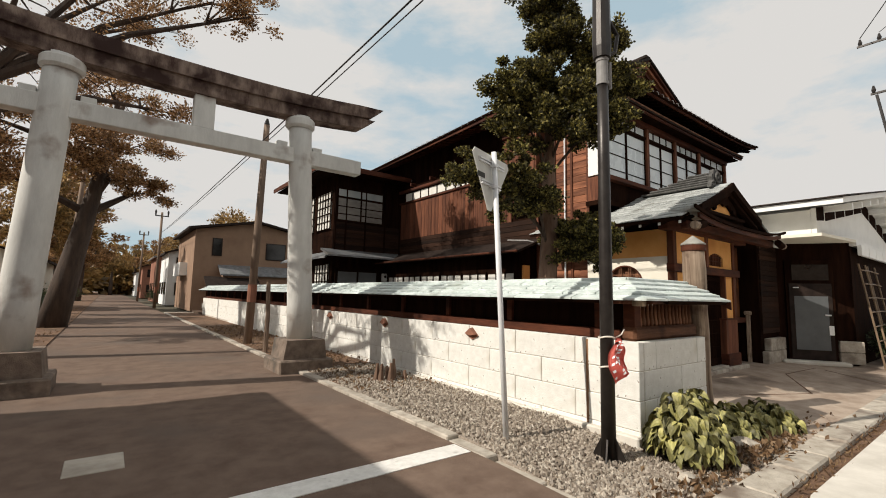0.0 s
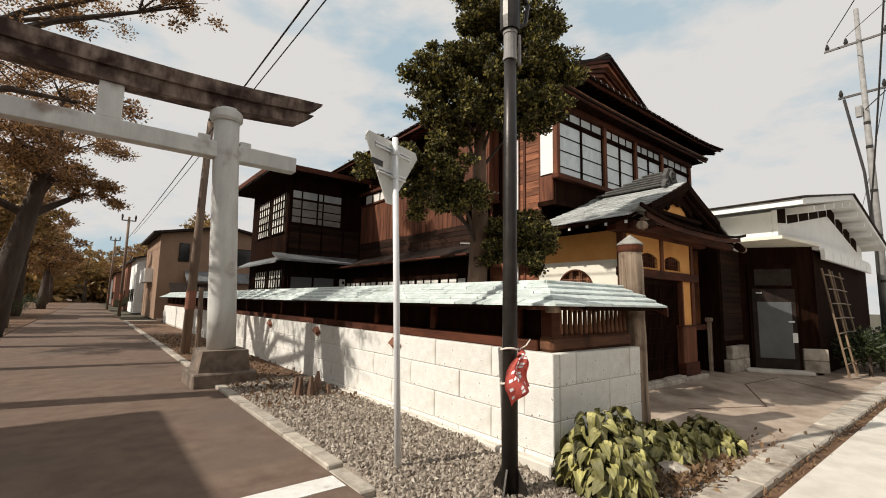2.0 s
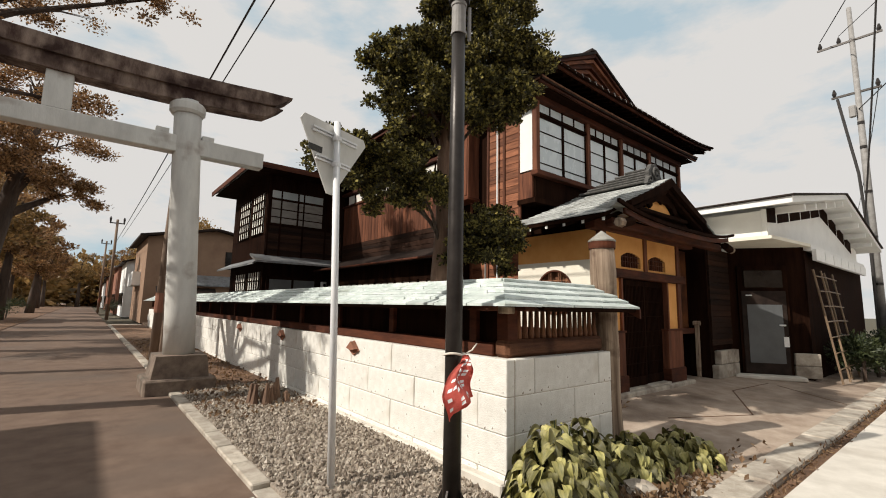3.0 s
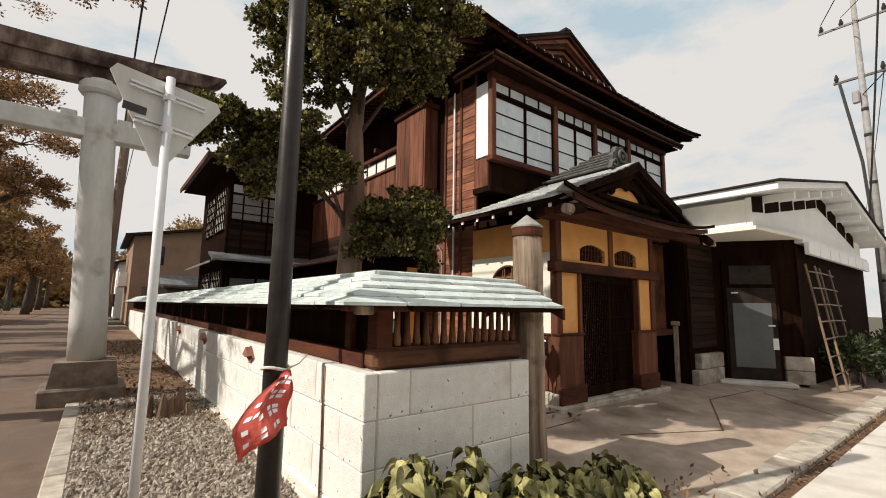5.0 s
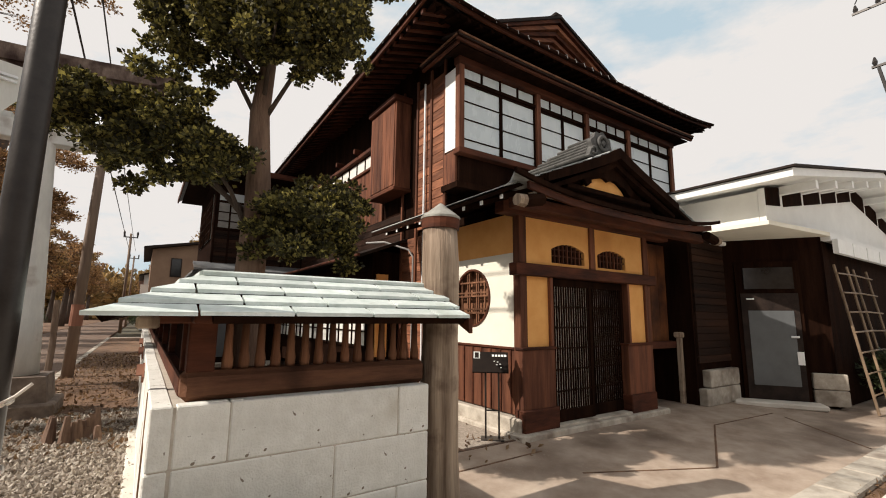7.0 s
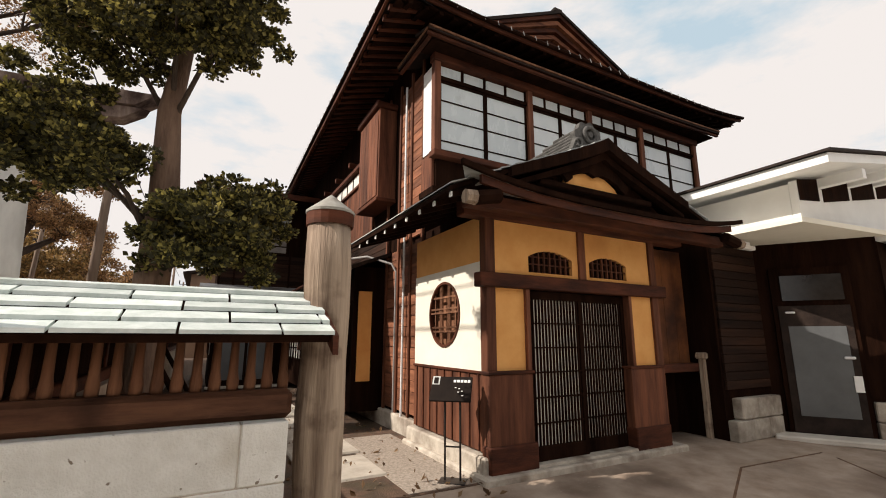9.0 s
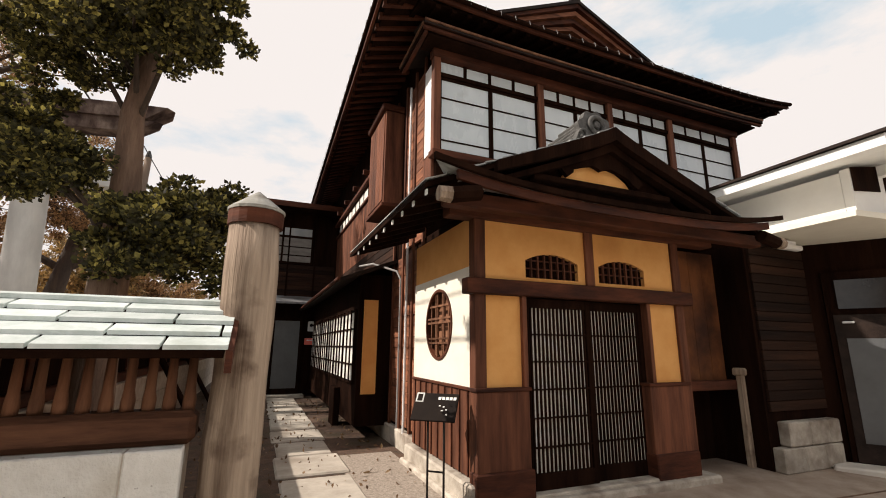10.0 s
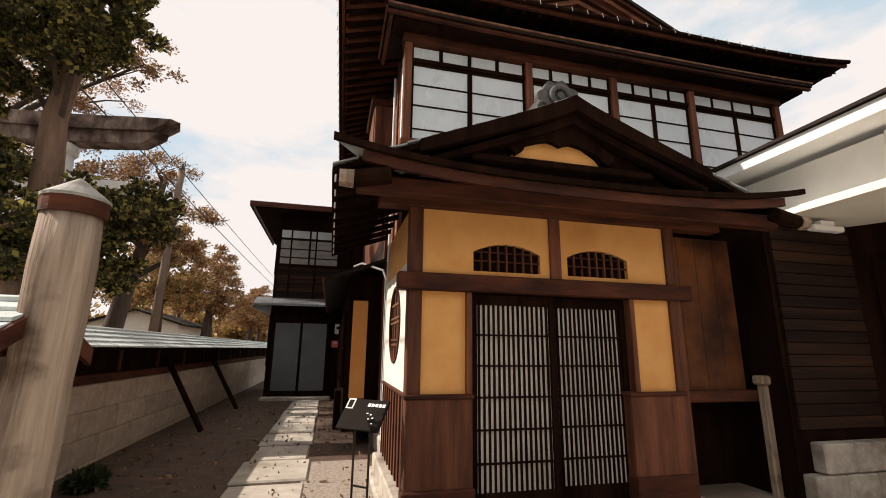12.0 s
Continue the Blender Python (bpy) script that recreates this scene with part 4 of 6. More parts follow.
# ---- house: west side ----
for k in range(17):
    z = 3.1 + k * 0.165
    if z < 6.0:
        part("board", box(8.69, 8.735, 6.03, 6.95, z, z + 0.158, 0.004), "red_boards", house)
for k in range(16):
    z = 0.35 + k * 0.165
    part("board", box(8.7 - rng.uniform(0, 0.012), 8.738, 6.03, 7.5, z, z + 0.158, 0.004), "red_boards", house)
for y in (6.0, 6.45, 6.95, 7.5):
    part("batten", box(8.66, 8.7, y - 0.03, y + 0.03, 0.3, 6.1, 0.004), "brown_wood_v", house)
# shutter box
part("shutter_box", box(8.38, 8.735, 7.3, 8.4, 4.0, 5.78, 0.01), "brown_wood_v", house)
part("shutter_box_roof", box(8.3, 8.735, 7.24, 8.46, 5.78, 5.9, 0.02), "brown_wood", house)
part("shutter_box_sill", box(8.34, 8.735, 7.26, 8.44, 3.93, 4.0, 0.01), "brown_wood", house)
for k in range(6):
    y = 7.34 + k * 0.18
    part("shutter_board", box(8.365, 8.38, y, y + 0.172, 4.05, 5.74), "brown_wood_v", house)
# long window band over vertical boards
for k in range(11):
    y = 8.46 + k * 0.5
    wb = thing("band_window", "low white-paned window high on the dark wall", "window", "upper band windows")
    part("pane", box(8.7, 8.708, y + 0.03, y + 0.47, 4.98, 5.26), "paper", wb)
    part("frame", box(8.69, 8.73, y - 0.02, y + 0.03, 4.94, 5.32), "dark_wood", wb)
part("window_head", box(8.6, 8.735, 8.42, 14.3, 5.3, 5.4, 0.01), "brown_wood", house)
part("window_sill", box(8.64, 8.735, 8.42, 14.3, 4.88, 4.95, 0.01), "brown_wood", house)
for k in range(29):
    y = 8.45 + k * 0.2
    part("board", box(8.69, 8.737, y, y + 0.19, 3.55, 4.88, 0.004), "brown_wood_v", house)
for k in range(4):
    z = 3.0 + k * 0.14
    part("board", box(8.695, 8.737, 7.55, 14.3, z, z + 0.132, 0.004), "dark_wood_h", house)
for y in (8.5, 9.7, 10.9, 12.1, 13.3):
    part("corbel", box(8.5, 8.735, y, y + 0.08, 5.44, 5.56, 0.01), "brown_wood", house)
# ground-floor bay with shoji and a lean-to roof
part("wall", box(8.12, 8.735, 7.6, 14.3, 0.25, 2.75), "dark_wood", house)
part("ochre_panel", box(8.2, 8.44, 7.56, 7.6, 0.75, 2.3), "ochre", house, "narrow ochre plaster panel")
for k in range(6):
    y = 7.75 + k * 1.05
    ws = thing("lattice_window", "paper-white lattice window in dark wood", "window", "ground-floor windows")
    for j in range(3):
        part("pane", box(8.095, 8.103, y + j * 0.33, y + j * 0.33 + 0.31, 0.95, 2.1), "paper", ws)
        part("mullion", box(8.07, 8.115, y + j * 0.33 - 0.02, y + j * 0.33 + 0.01, 0.9, 2.15), "dark_wood", ws)
    for z in (0.9, 1.2, 1.5, 1.8, 2.1):
        part("glazing_bar", box(8.075, 8.11, y + 0.01, y + 0.97, z, z + 0.03), "dark_wood", ws)
part("lean_to_roof", slab([(7.72, 7.3, 2.62), (8.735, 7.3, 3.02), (8.735, 14.3, 3.02), (7.72, 14.3, 2.62)], 0.06), "roof_dark", house)
part("lean_to_edge", tube([(7.7, 7.3, 2.61), (7.7, 14.3, 2.61)], 0.03, 8), "brown_wood", house)
part("rain_pipe", tube([(8.66, 7.0, 0.25), (8.66, 7.0, 2.6), (8.62, 7.1, 2.75), (8.3, 7.5, 2.92), (8.2, 8.1, 2.97)], 0.02, 8), "pole_grey", house, "pale rain pipe")
part("rain_pipe", tube([(8.64, 6.62, 0.25), (8.64, 6.62, 5.9)], 0.02, 8), "galvanised", house, "white rain pipe")
part("eave_gutter", tube([(EX0 - 0.03, EY0 + 0.1, EZ + 0.02), (EX0 - 0.03 + 0.22, EY1 - 0.4, EZ - 0.12)], 0.035, 8), "dark_wood", house)
part("eave_gutter", tube([(x, y - 0.05, z - 0.06) for x, y, z in front], 0.035, 8), "dark_wood", house)
for k in range(33):
    x = EX0 + 0.25 + k * 0.25
    u = (x - EX0) / (EX1 - EX0) * 2 - 1
    z = EZ + eave_lift(u)
    part("gutter_hook", tube([(x, EY0 + 0.03, z + 0.02), (x - 0.005, EY0 - 0.07, z + 0.0), (x - 0.015, EY0 - 0.1, z - 0.1)], 0.005, 4), "pole_grey", house)
for k in range(30):
    y = EY0 + 0.3 + k * 0.3
    x = EX0 + 0.24 * (y - EY0) / (EY1 - EY0)
    part("gutter_hook", tube([(x + 0.02, y, EZ + 0.03), (x - 0.08, y, EZ - 0.0), (x - 0.085, y, EZ - 0.08)], 0.005, 4), "pole_grey", house)
# step stones and foundation line along the west side
part("plank_box", box(8.0, 8.12, 9.0, 9.5, 0.05, 0.75, 0.01), "dark_wood", house)

# ---- house: rear wing ----
part("wing_roof", slab([(5.3, 13.62, 5.78), (8.74, 13.62, 5.78), (8.74, 16.2, 6.35), (6.6, 16.2, 6.35)], 0.1), "roof_metal", house)
part("wing_roof", slab([(5.3, 13.62, 5.78), (6.6, 16.2, 6.35), (6.6, 16.6, 6.35), (5.3, 19.0, 5.78)], 0.1), "roof_metal", house)
part("wing_soffit", slab([(5.4, 13.7, 5.68), (8.74, 13.7, 5.68), (8.74, 18.9, 5.68), (5.4, 18.9, 5.68)], 0.04), "dark_wood", house)
part("wing_fascia", box(5.28, 8.7, 13.59, 13.63, 5.64, 5.8), "brown_wood", house)
part("wing_fascia", box(5.27, 5.31, 13.59, 19.0, 5.64, 5.8), "brown_wood", house)
ww = thing("wing_window", "four-light frosted window with a white roller blind", "window")
part("frame", box(6.12, 7.95, 14.3, 14.35, 4.0, 5.22), "dark_wood", ww)
for a in (6.17, 7.06):
    for z0, z1 in ((4.07, 4.25), (4.29, 4.52), (4.56, 4.82), (4.9, 5.14)):
        # dark panes: dimmer glass plus painted-in shade, since sun reaches this wall
        part("pane", box(a, a + 0.83, 14.285, 14.296, z0, z1), "grey_blind_shaded" if z1 < 5 else "frosted_shaded", ww)
part("centre_stile", box(7.005, 7.055, 14.27, 14.3, 4.02, 5.2), "dark_wood", ww)
for k in range(8):
    z = 2.95 + k * 0.13
    part("board", box(6.1, 8.7, 14.31, 14.348, z, z + 0.12, 0.003), "dark_wood_h", house)
for x in (6.06, 6.45, 7.2, 8.0, 8.65):
    part("batten", box(x, x + 0.05, 14.28, 14.32, 2.9, 5.7), "dark_wood", house)
part("wing_hood", slab([(5.62, 13.7, 2.78), (8.7, 13.7, 2.78), (8.7, 14.35, 3.02), (5.62, 14.35, 3.02)], 0.06), "roof_metal", house)
wd = thing("wing_door", "pair of dark aluminium sliding doors with grey glass", "door")
part("frame", box(6.15, 7.8, 14.26, 14.34, 0.14, 2.35), "dark_wood", wd)
for a in (6.24, 7.02):
    part("pane", box(a, a + 0.7, 14.245, 14.258, 0.3, 2.25), "grey_door", wd)
part("step", box(6.0, 7.95, 13.9, 14.3, 0.0, 0.14, 0.02), "kerb", wd)
mt = thing("electric_meter", "small white electric meter on the dark wall", "meter", at=(8.05, 14.3, 1.95))
part("case", box(-0.09, 0.09, -0.12, 0.02, 0, 0.3, 0.02), "white_paint", mt)
part("dial", tube([(0, -0.125, 0.18), (0, -0.14, 0.18)], 0.05, 12), "dark_glass", mt)
nb = thing("notice_board", "small red notice plate with a white line of writing", "sign", at=(8.05, 14.29, 1.55))
part("plate", box(-0.16, 0.16, -0.02, 0, 0, 0.2, 0.004), "red_cloth", nb)
part("writing", box(-0.1, 0.1, -0.024, -0.02, 0.12, 0.15), "white_paint", nb)
# wing, street side: lattice windows in two storeys
for z0, z1 in ((3.75, 5.1), (1.0, 2.5)):
    for k in range(2):
        y = 14.6 + k * 1.6
        lw = thing("lattice_window", "small-paned white lattice window in dark wood", "window", "wing windows")
        part("pane", box(6.03, 6.045, y, y + 1.3, z0, z1), "paper", lw)
        for j in range(6):
            part("mullion", box(6.0, 6.03, y + j * 0.25 - 0.015, y + j * 0.25 + 0.02, z0, z1), "dark_wood", lw)
        n = 5
        for j in range(n + 1):
            part("glazing_bar", box(6.0, 6.03, y, y + 1.3, z0 + (z1 - z0) * j / n - 0.015, z0 + (z1 - z0) * j / n + 0.015), "dark_wood", lw)
part("wing_hood", slab([(5.6, 13.9, 2.72), (6.05, 14.3, 2.95), (6.05, 18.6, 2.95), (5.6, 18.6, 2.72)], 0.06), "roof_metal", house)

# ---- between porch and annex: boarded side wall, leaning post ----
sb = thing("side_screen", "faded orange-brown board screen on a timber leg beside the porch", "screen")
for k in range(4):
    part("board", box(11.5 + k * 0.25, 11.745 + k * 0.25, 4.34, 4.38, 1.12, 2.85), "screen", sb)
part("rail", box(11.46, 12.62, 4.22, 4.4, 1.0, 1.12, 0.01), "brown_wood", sb)
part("leg", box(12.52, 12.6, 4.15, 4.23, 0.04, 1.18, 0.01), "grey_post", sb)
part("leg_top", box(12.49, 12.63, 4.12, 4.26, 1.18, 1.28, 0.02), "grey_post", sb)
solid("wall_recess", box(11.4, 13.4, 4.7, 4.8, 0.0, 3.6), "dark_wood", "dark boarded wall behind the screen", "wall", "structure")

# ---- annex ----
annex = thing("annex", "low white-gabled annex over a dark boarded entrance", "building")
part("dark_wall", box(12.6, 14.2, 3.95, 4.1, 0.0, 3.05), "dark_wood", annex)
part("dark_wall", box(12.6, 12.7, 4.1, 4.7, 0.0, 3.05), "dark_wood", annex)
for k in range(18):
    z = 0.75 + k * 0.128
    part("board", box(12.66, 13.85, 3.915, 3.95, z, z + 0.12, 0.004), "dark_wood_h", annex)
for r in range(2):
    for k in range(3):
        x = 12.62 + k * 0.42 + (0.16 if r else 0)
        part("stone", box(x, min(x + 0.41, 13.85), 3.8, 3.95, 0.04 + r * 0.3, 0.33 + r * 0.3, 0.015), "kerb", annex)
B0, B1 = Vector((13.85, 3.95, 0)), Vector((14.72, 2.62, 0))
bl = (B1 - B0).length
bm_m = Matrix.Translation(B0) @ Matrix.Rotation(math.atan2(B1.y - B0.y, B1.x - B0.x), 4, "Z")
part("dark_wall", box(0, bl, 0.02, 0.18, 0.0, 3.05, m=bm_m), "dark_wood", annex)
part("door_frame", box(0.19, 1.2, -0.05, 0.02, 0.05, 2.6, m=bm_m), "dark_wood", annex)
ad = thing("annex_door", "grey-glazed dark door with a paper notice", "door")
part("leaf", box(0.25, 1.14, -0.075, -0.05, 0.1, 2.0, m=bm_m), "roof_dark", ad)
part("pane", box(0.35, 1.05, -0.083, -0.076, 0.34, 1.68, m=bm_m), "grey_door", ad)
part("transom_pane", box(0.32, 1.09, -0.083, -0.05, 2.08, 2.48, m=bm_m), "dark_glass", ad)
part("latch", box(0.33, 0.46, -0.1, -0.076, 1.88, 1.91, 0.008, m=bm_m), "galvanised", ad)
part("handle", box(0.96, 1.09, -0.12, -0.083, 1.19, 1.23, 0.01, m=bm_m), "galvanised", ad)
part("notice", box(1.03, 1.13, -0.1, -0.085, 0.72, 0.95, m=bm_m), "white_paint", ad)
part("step", box(-0.05, 1.3, -0.45, -0.05, 0.0, 0.09, 0.02, m=bm_m), "pale_concrete", annex)
for r in range(2):
    part("stone", box(1.22, bl + 0.12, -0.1, 0.02, 0.04 + r * 0.28, 0.31 + r * 0.28, 0.015, m=bm_m), "kerb", annex)
part("dark_wall", box(14.72, 21.5, 2.62, 2.75, 0.0, 2.95), "dark_wood", annex)
part("canopy", slab([(12.75, 2.72, 3.1), (14.85, 2.5, 3.1), (15.0, 4.6, 3.1), (12.75, 4.6, 3.1)], 0.07), "cream", annex, "cream soffit board")
part("white_wall", box(13.2, 13.3, 3.005, 8.5, 3.1, 3.72), "white_wall", annex)
part("white_wall", prism([(13.2, 3.1), (23.2, 3.1), (23.2, 3.75), (18.2, 4.62), (13.2, 3.75)], "y", 2.9, 3.0), "white_wall", annex)
part("white_wall", box(14.8, 21.5, 2.5, 2.9, 2.95, 3.1), "white_wall", annex)
part("roof", slab([(12.65, 2.3, 3.84), (18.2, 2.3, 4.84), (18.2, 9, 4.84), (12.65, 9, 3.84)], 0.13), "white_paint", annex)
part("roof", slab([(18.2, 2.3, 4.84), (23.8, 2.3, 3.84), (23.8, 9, 3.84), (18.2, 9, 4.84)], 0.13), "white_paint", annex)
part("roof_sheet", slab([(12.6, 2.25, 3.88), (18.2, 2.25, 4.88), (18.2, 9, 4.88), (12.6, 9, 3.88)], 0.035), "roof_dark", annex)
part("roof_sheet", slab([(18.2, 2.25, 4.88), (23.85, 2.25, 3.88), (23.85, 9, 3.88), (18.2, 9, 4.88)], 0.035), "roof_dark", annex)
def rake_z(x):
    """Underside of the annex roof at the gable."""
    return 3.71 + 1.0 * (1 - abs(x - 18.2) / 5.55)


for k in range(9):
    x = 13.9 + k * 1.05
    part("purlin", box(x - 0.06, x + 0.06, 2.36, 2.9, rake_z(x) - 0.2, rake_z(x) - 0.06), "white_paint", annex)
    if k < 8:
        a, b = x + 0.07, x + 0.98
        # dark strip between purlins, painting in the soffit shadow under the rake
        part("rake_shadow", prism([(a, rake_z(a) - 0.42), (b, rake_z(b) - 0.42), (b, rake_z(b) - 0.05), (a, rake_z(a) - 0.05)], "y", 2.885, 2.898), "dark_wood", annex)
# same painted shadow in the first bay at the west corner
part("rake_shadow", prism([(13.22, rake_z(13.22) - 0.36), (13.82, rake_z(13.82) - 0.4), (13.82, rake_z(13.82) - 0.05), (13.22, rake_z(13.22) - 0.05)], "y", 2.885, 2.898), "dark_wood", annex)
for k in range(7):
    part("awning_strip", box(14.85 + k * 0.9, 15.7 + k * 0.9, 2.42, 2.5, 2.72, 2.98), "white_paint", annex)
lampu = thing("wall_lamp", "small white batten lamp under the eave", "lamp", at=(13.2, 3.7, 2.86))
part("body", box(-0.22, 0.22, -0.05, 0.05, 0, 0.07, 0.015), "white_paint", lampu)
part("mount", box(-0.1, 0.1, -0.03, 0.03, 0.07, 0.12), "galvanised", lampu)

lad = thing("ladder", "weathered bamboo lattice ladder leaning on the annex wall", "ladder", at=(14.72, 2.14, 0.0))
for dx, dy in ((0, 0), (0.62, -0.02), (1.3, 0.05), (2.0, 0.02)):
    part("rail", tube([(dx, dy, -0.02), (dx - 0.02, dy + 0.34, 2.5)], 0.022, 8), "bamboo", lad)
for k in range(7):
    z = 0.3 + k * 0.34
    f = z / 2.5
    part("rung", tube([(-0.06, 0.34 * f - 0.035, z), (0.95, 0.34 * f - 0.03, z + 0.015), (2.06, 0.34 * f - 0.02, z)], 0.015, 6), "bamboo", lad)

# ---- signboard in front of the porch ----
bd = thing("signboard", "low black information board on thin metal legs", "sign", at=(8.19, 4.19, 0.05), turn=-40)
for x in (-0.08, 0.08):
    part("leg", tube([(x, 0, 0.02), (x, 0, 0.84)], 0.011, 6), "iron", bd)
part("foot", box(-0.14, 0.14, -0.1, 0.1, 0.0, 0.02, 0.005), "iron", bd)
part("cross_bar", tube([(-0.08, 0, 0.34), (0.08, 0, 0.34)], 0.009, 6), "iron", bd)
tilt = Matrix.Translation((0, -0.06, 0.79)) @ Matrix.Rotation(radians(-38), 4, "X")
part("board", box(-0.24, 0.2, -0.012, 0.012, 0.0, 0.29, 0.003, m=tilt), "black_sign", bd)
for k in range(5):
    part("writing", box(0.0 + k * 0.038, 0.028 + k * 0.038, -0.015, -0.012, 0.22, 0.25, m=tilt), "white_paint", bd)
part("picture", box(-0.23, -0.15, -0.015, -0.012, 0.19, 0.29, m=tilt), "tile_pale", bd)
part("picture_inner", box(-0.215, -0.165, -0.017, -0.015, 0.2, 0.275, m=tilt), "black_sign", bd)
for x, z in ((0.02, 0.15), (0.06, 0.14), (0.05, 0.1), (0.09, 0.11), (0.1, 0.06)):
    part("writing_mark", box(x, x + 0.018, -0.015, -0.012, z, z + 0.01, m=tilt), "white_paint", bd)

# ---- street lamp post with tied flag ----
lp = thing("street_lamp", "dark brown steel street lamp post on a bolted foot", "street lamp", at=(4.04, 2.61, -0.09))
part("pole", tube([(0, 0, 0.0), (0, 0, 1.5), (0, 0, 3.0), (0, 0, 4.15)], [0.072, 0.066, 0.06, 0.056], 20), "iron", lp, smooth=True)
part("base_plate", box(-0.17, 0.17, -0.17, 0.17, 0.0, 0.03, 0.006), "iron", lp)
part("foot_slab", box(-0.26, 0.26, -0.26, 0.26, -0.06, 0.004, 0.01), "concrete", lp, "concrete footing")
for k in range(4):
    a = k * math.pi / 2 + 0.4
    g = prism([(0.06, 0.03), (0.17, 0.03), (0.07, 0.24)], "y", -0.008, 0.008)
    bmesh.ops.rotate(g, verts=g.verts, cent=(0, 0, 0), matrix=Matrix.Rotation(a, 3, "Z"))
    part("gusset", g, "iron", lp)
    part("bolt", tube([(0.13 * math.cos(a + 0.78), 0.13 * math.sin(a + 0.78), 0.03), (0.13 * math.cos(a + 0.78), 0.13 * math.sin(a + 0.78), 0.07)], 0.014, 6), "iron", lp)
part("sleeve", tube([(0, 0, 3.9), (0, 0, 4.2)], 0.061, 16), "pole_grey", lp, "dull galvanised sleeve")
for z in (3.88, 4.14):
    part("clamp", tube([(0, 0, z), (0, 0, z + 0.03)], 0.068, 16), "pole_grey", lp)
part("side_tube", tube([(0.085, -0.04, 3.85), (0.085, -0.04, 4.15)], 0.016, 8), "pole_grey", lp)
part("bracket", tube([(0, 0, 4.18), (0, 0, 4.3), (0, 0, 4.9)], [0.09, 0.1, 0.09], 12), "iron", lp)
part("arm", tube([(0.02, -0.02, 4.2), (0.12, -0.08, 4.26), (0.14, -0.1, 4.45), (0.06, -0.06, 4.6)], 0.022, 8), "iron", lp)

fl = thing("flag", "crumpled red cloth flag with white printing tied to the post", "flag", at=(4.04, 2.61, -0.09))
rows = []
for i in range(13):
    v = i / 12
    row = []
    for j in range(9):
        u = j / 8
        wide = 0.06 + 0.22 * min(1, v * 1.6) * (1.15 - 0.55 * max(0, v - 0.6))
        far_w = u * wide * 0.95
        fold = 0.028 * math.sin(u * 9 + v * 4) + 0.02 * math.sin(v * 7 + u * 3)
        x = 0.05 - far_w - 0.03 * v + 0.3 * fold
        y = -0.085 - 0.13 * v - 0.1 * far_w - fold
        row.append((x, y, 1.2 - 0.27 * v - 0.12 * u * v + 0.02 * math.sin(u * 5)))
    rows.append(row)
cloth = bmesh.new()
vs = [[cloth.verts.new(p) for p in r] for r in rows]
for i in range(12):
    for j in range(8):
        cloth.faces.new((vs[i][j], vs[i][j + 1], vs[i + 1][j + 1], vs[i + 1][j]))
bmesh.ops.solidify(cloth, geom=cloth.faces[:], thickness=0.003)
part("cloth", cloth, "red_cloth", fl, smooth=True)
# printing follows the cloth
for i0, j0, di, dj in ((1, 1, 2, 2), (1, 4, 2, 2), (4, 1, 2, 2), (4, 4, 2, 1), (4, 6, 1, 1), (6, 5, 1, 2), (7, 1, 2, 2), (7, 4, 1, 1), (8, 6, 1, 1), (9, 4, 2, 1), (10, 1, 1, 2), (10, 6, 1, 1)):
    pr = bmesh.new()
    for i in range(i0, i0 + di):
        for j in range(j0, j0 + dj):
            q = [pr.verts.new(Vector(rows[a][b]) + Vector((0, -0.005, 0))) for a, b in ((i, j), (i, j + 1), (i + 1, j + 1), (i + 1, j))]
            c = sum((v.co for v in q), Vector()) / 4
            for v in q:
                v.co = c + (v.co - c) * 0.72
            pr.faces.new(q)
    part("print", pr, "white_paint", fl, "white printing")
for z in (0.93, 1.22):
    part("cord", tube([(0.078 * math.cos(a), 0.078 * math.sin(a), z + 0.01 * math.sin(2 * a)) for a in [k * math.pi / 8 for k in range(17)]], 0.009, 6), "cord", fl)
part("cord_end", tube([(0.05, -0.07, 1.22), (0.1, -0.1, 1.25), (0.15, -0.1, 1.3)], 0.007, 6), "cord", fl)

# ---- road sign seen from behind ----
sg = thing("road_sign", "back of a grey triangular road sign on a white pole", "road sign", at=(3.47, 3.45, 0.03))
part("pole", tube([(0, 0, -0.1), (0, 0.12, 1.6), (-0.01, 0.22, 3.16)], 0.031, 14), "galvanised", sg, smooth=True)
tip = [(-0.42, 0.0), (0.42, 0.0), (0.0, -0.72)]
rounded = []
for k, (px, pz) in enumerate(tip):
    for d in (-1, 1):
        qx, qz = tip[(k + d) % 3]
        l_ = math.hypot(qx - px, qz - pz)
        rounded.append((px + (qx - px) * 0.07 / l_ * 1.0, pz + (qz - pz) * 0.07 / l_))
pm = Matrix.Translation((0.0, 0.265, 3.13)) @ Matrix.Rotation(radians(14), 4, "Z") @ Matrix.Rotation(radians(3), 4, "Y")
pl = prism(rounded, "y", 0.0, 0.012)
bmesh.ops.transform(pl, matrix=pm, verts=pl.verts)
part("plate", pl, "torii_stone", sg, "bare grey plate back")
for z in (-0.13, -0.38):
    w = 0.26 if z > -0.2 else 0.2
    for dz in (0, 0.032):
        part("bracket", box(-w, w, -0.022, 0.0, z + dz, z + dz + 0.016, m=pm), "galvanised", sg)
    part("clamp", tube([(-0.01, 0.2, 3.1 + z), (-0.01, 0.2, 3.14 + z)], 0.042, 12), "galvanised", sg)
part("label_patch", box(-0.28, -0.13, -0.003, 0.0, -0.31, -0.25, m=pm), "tile_grey", sg)

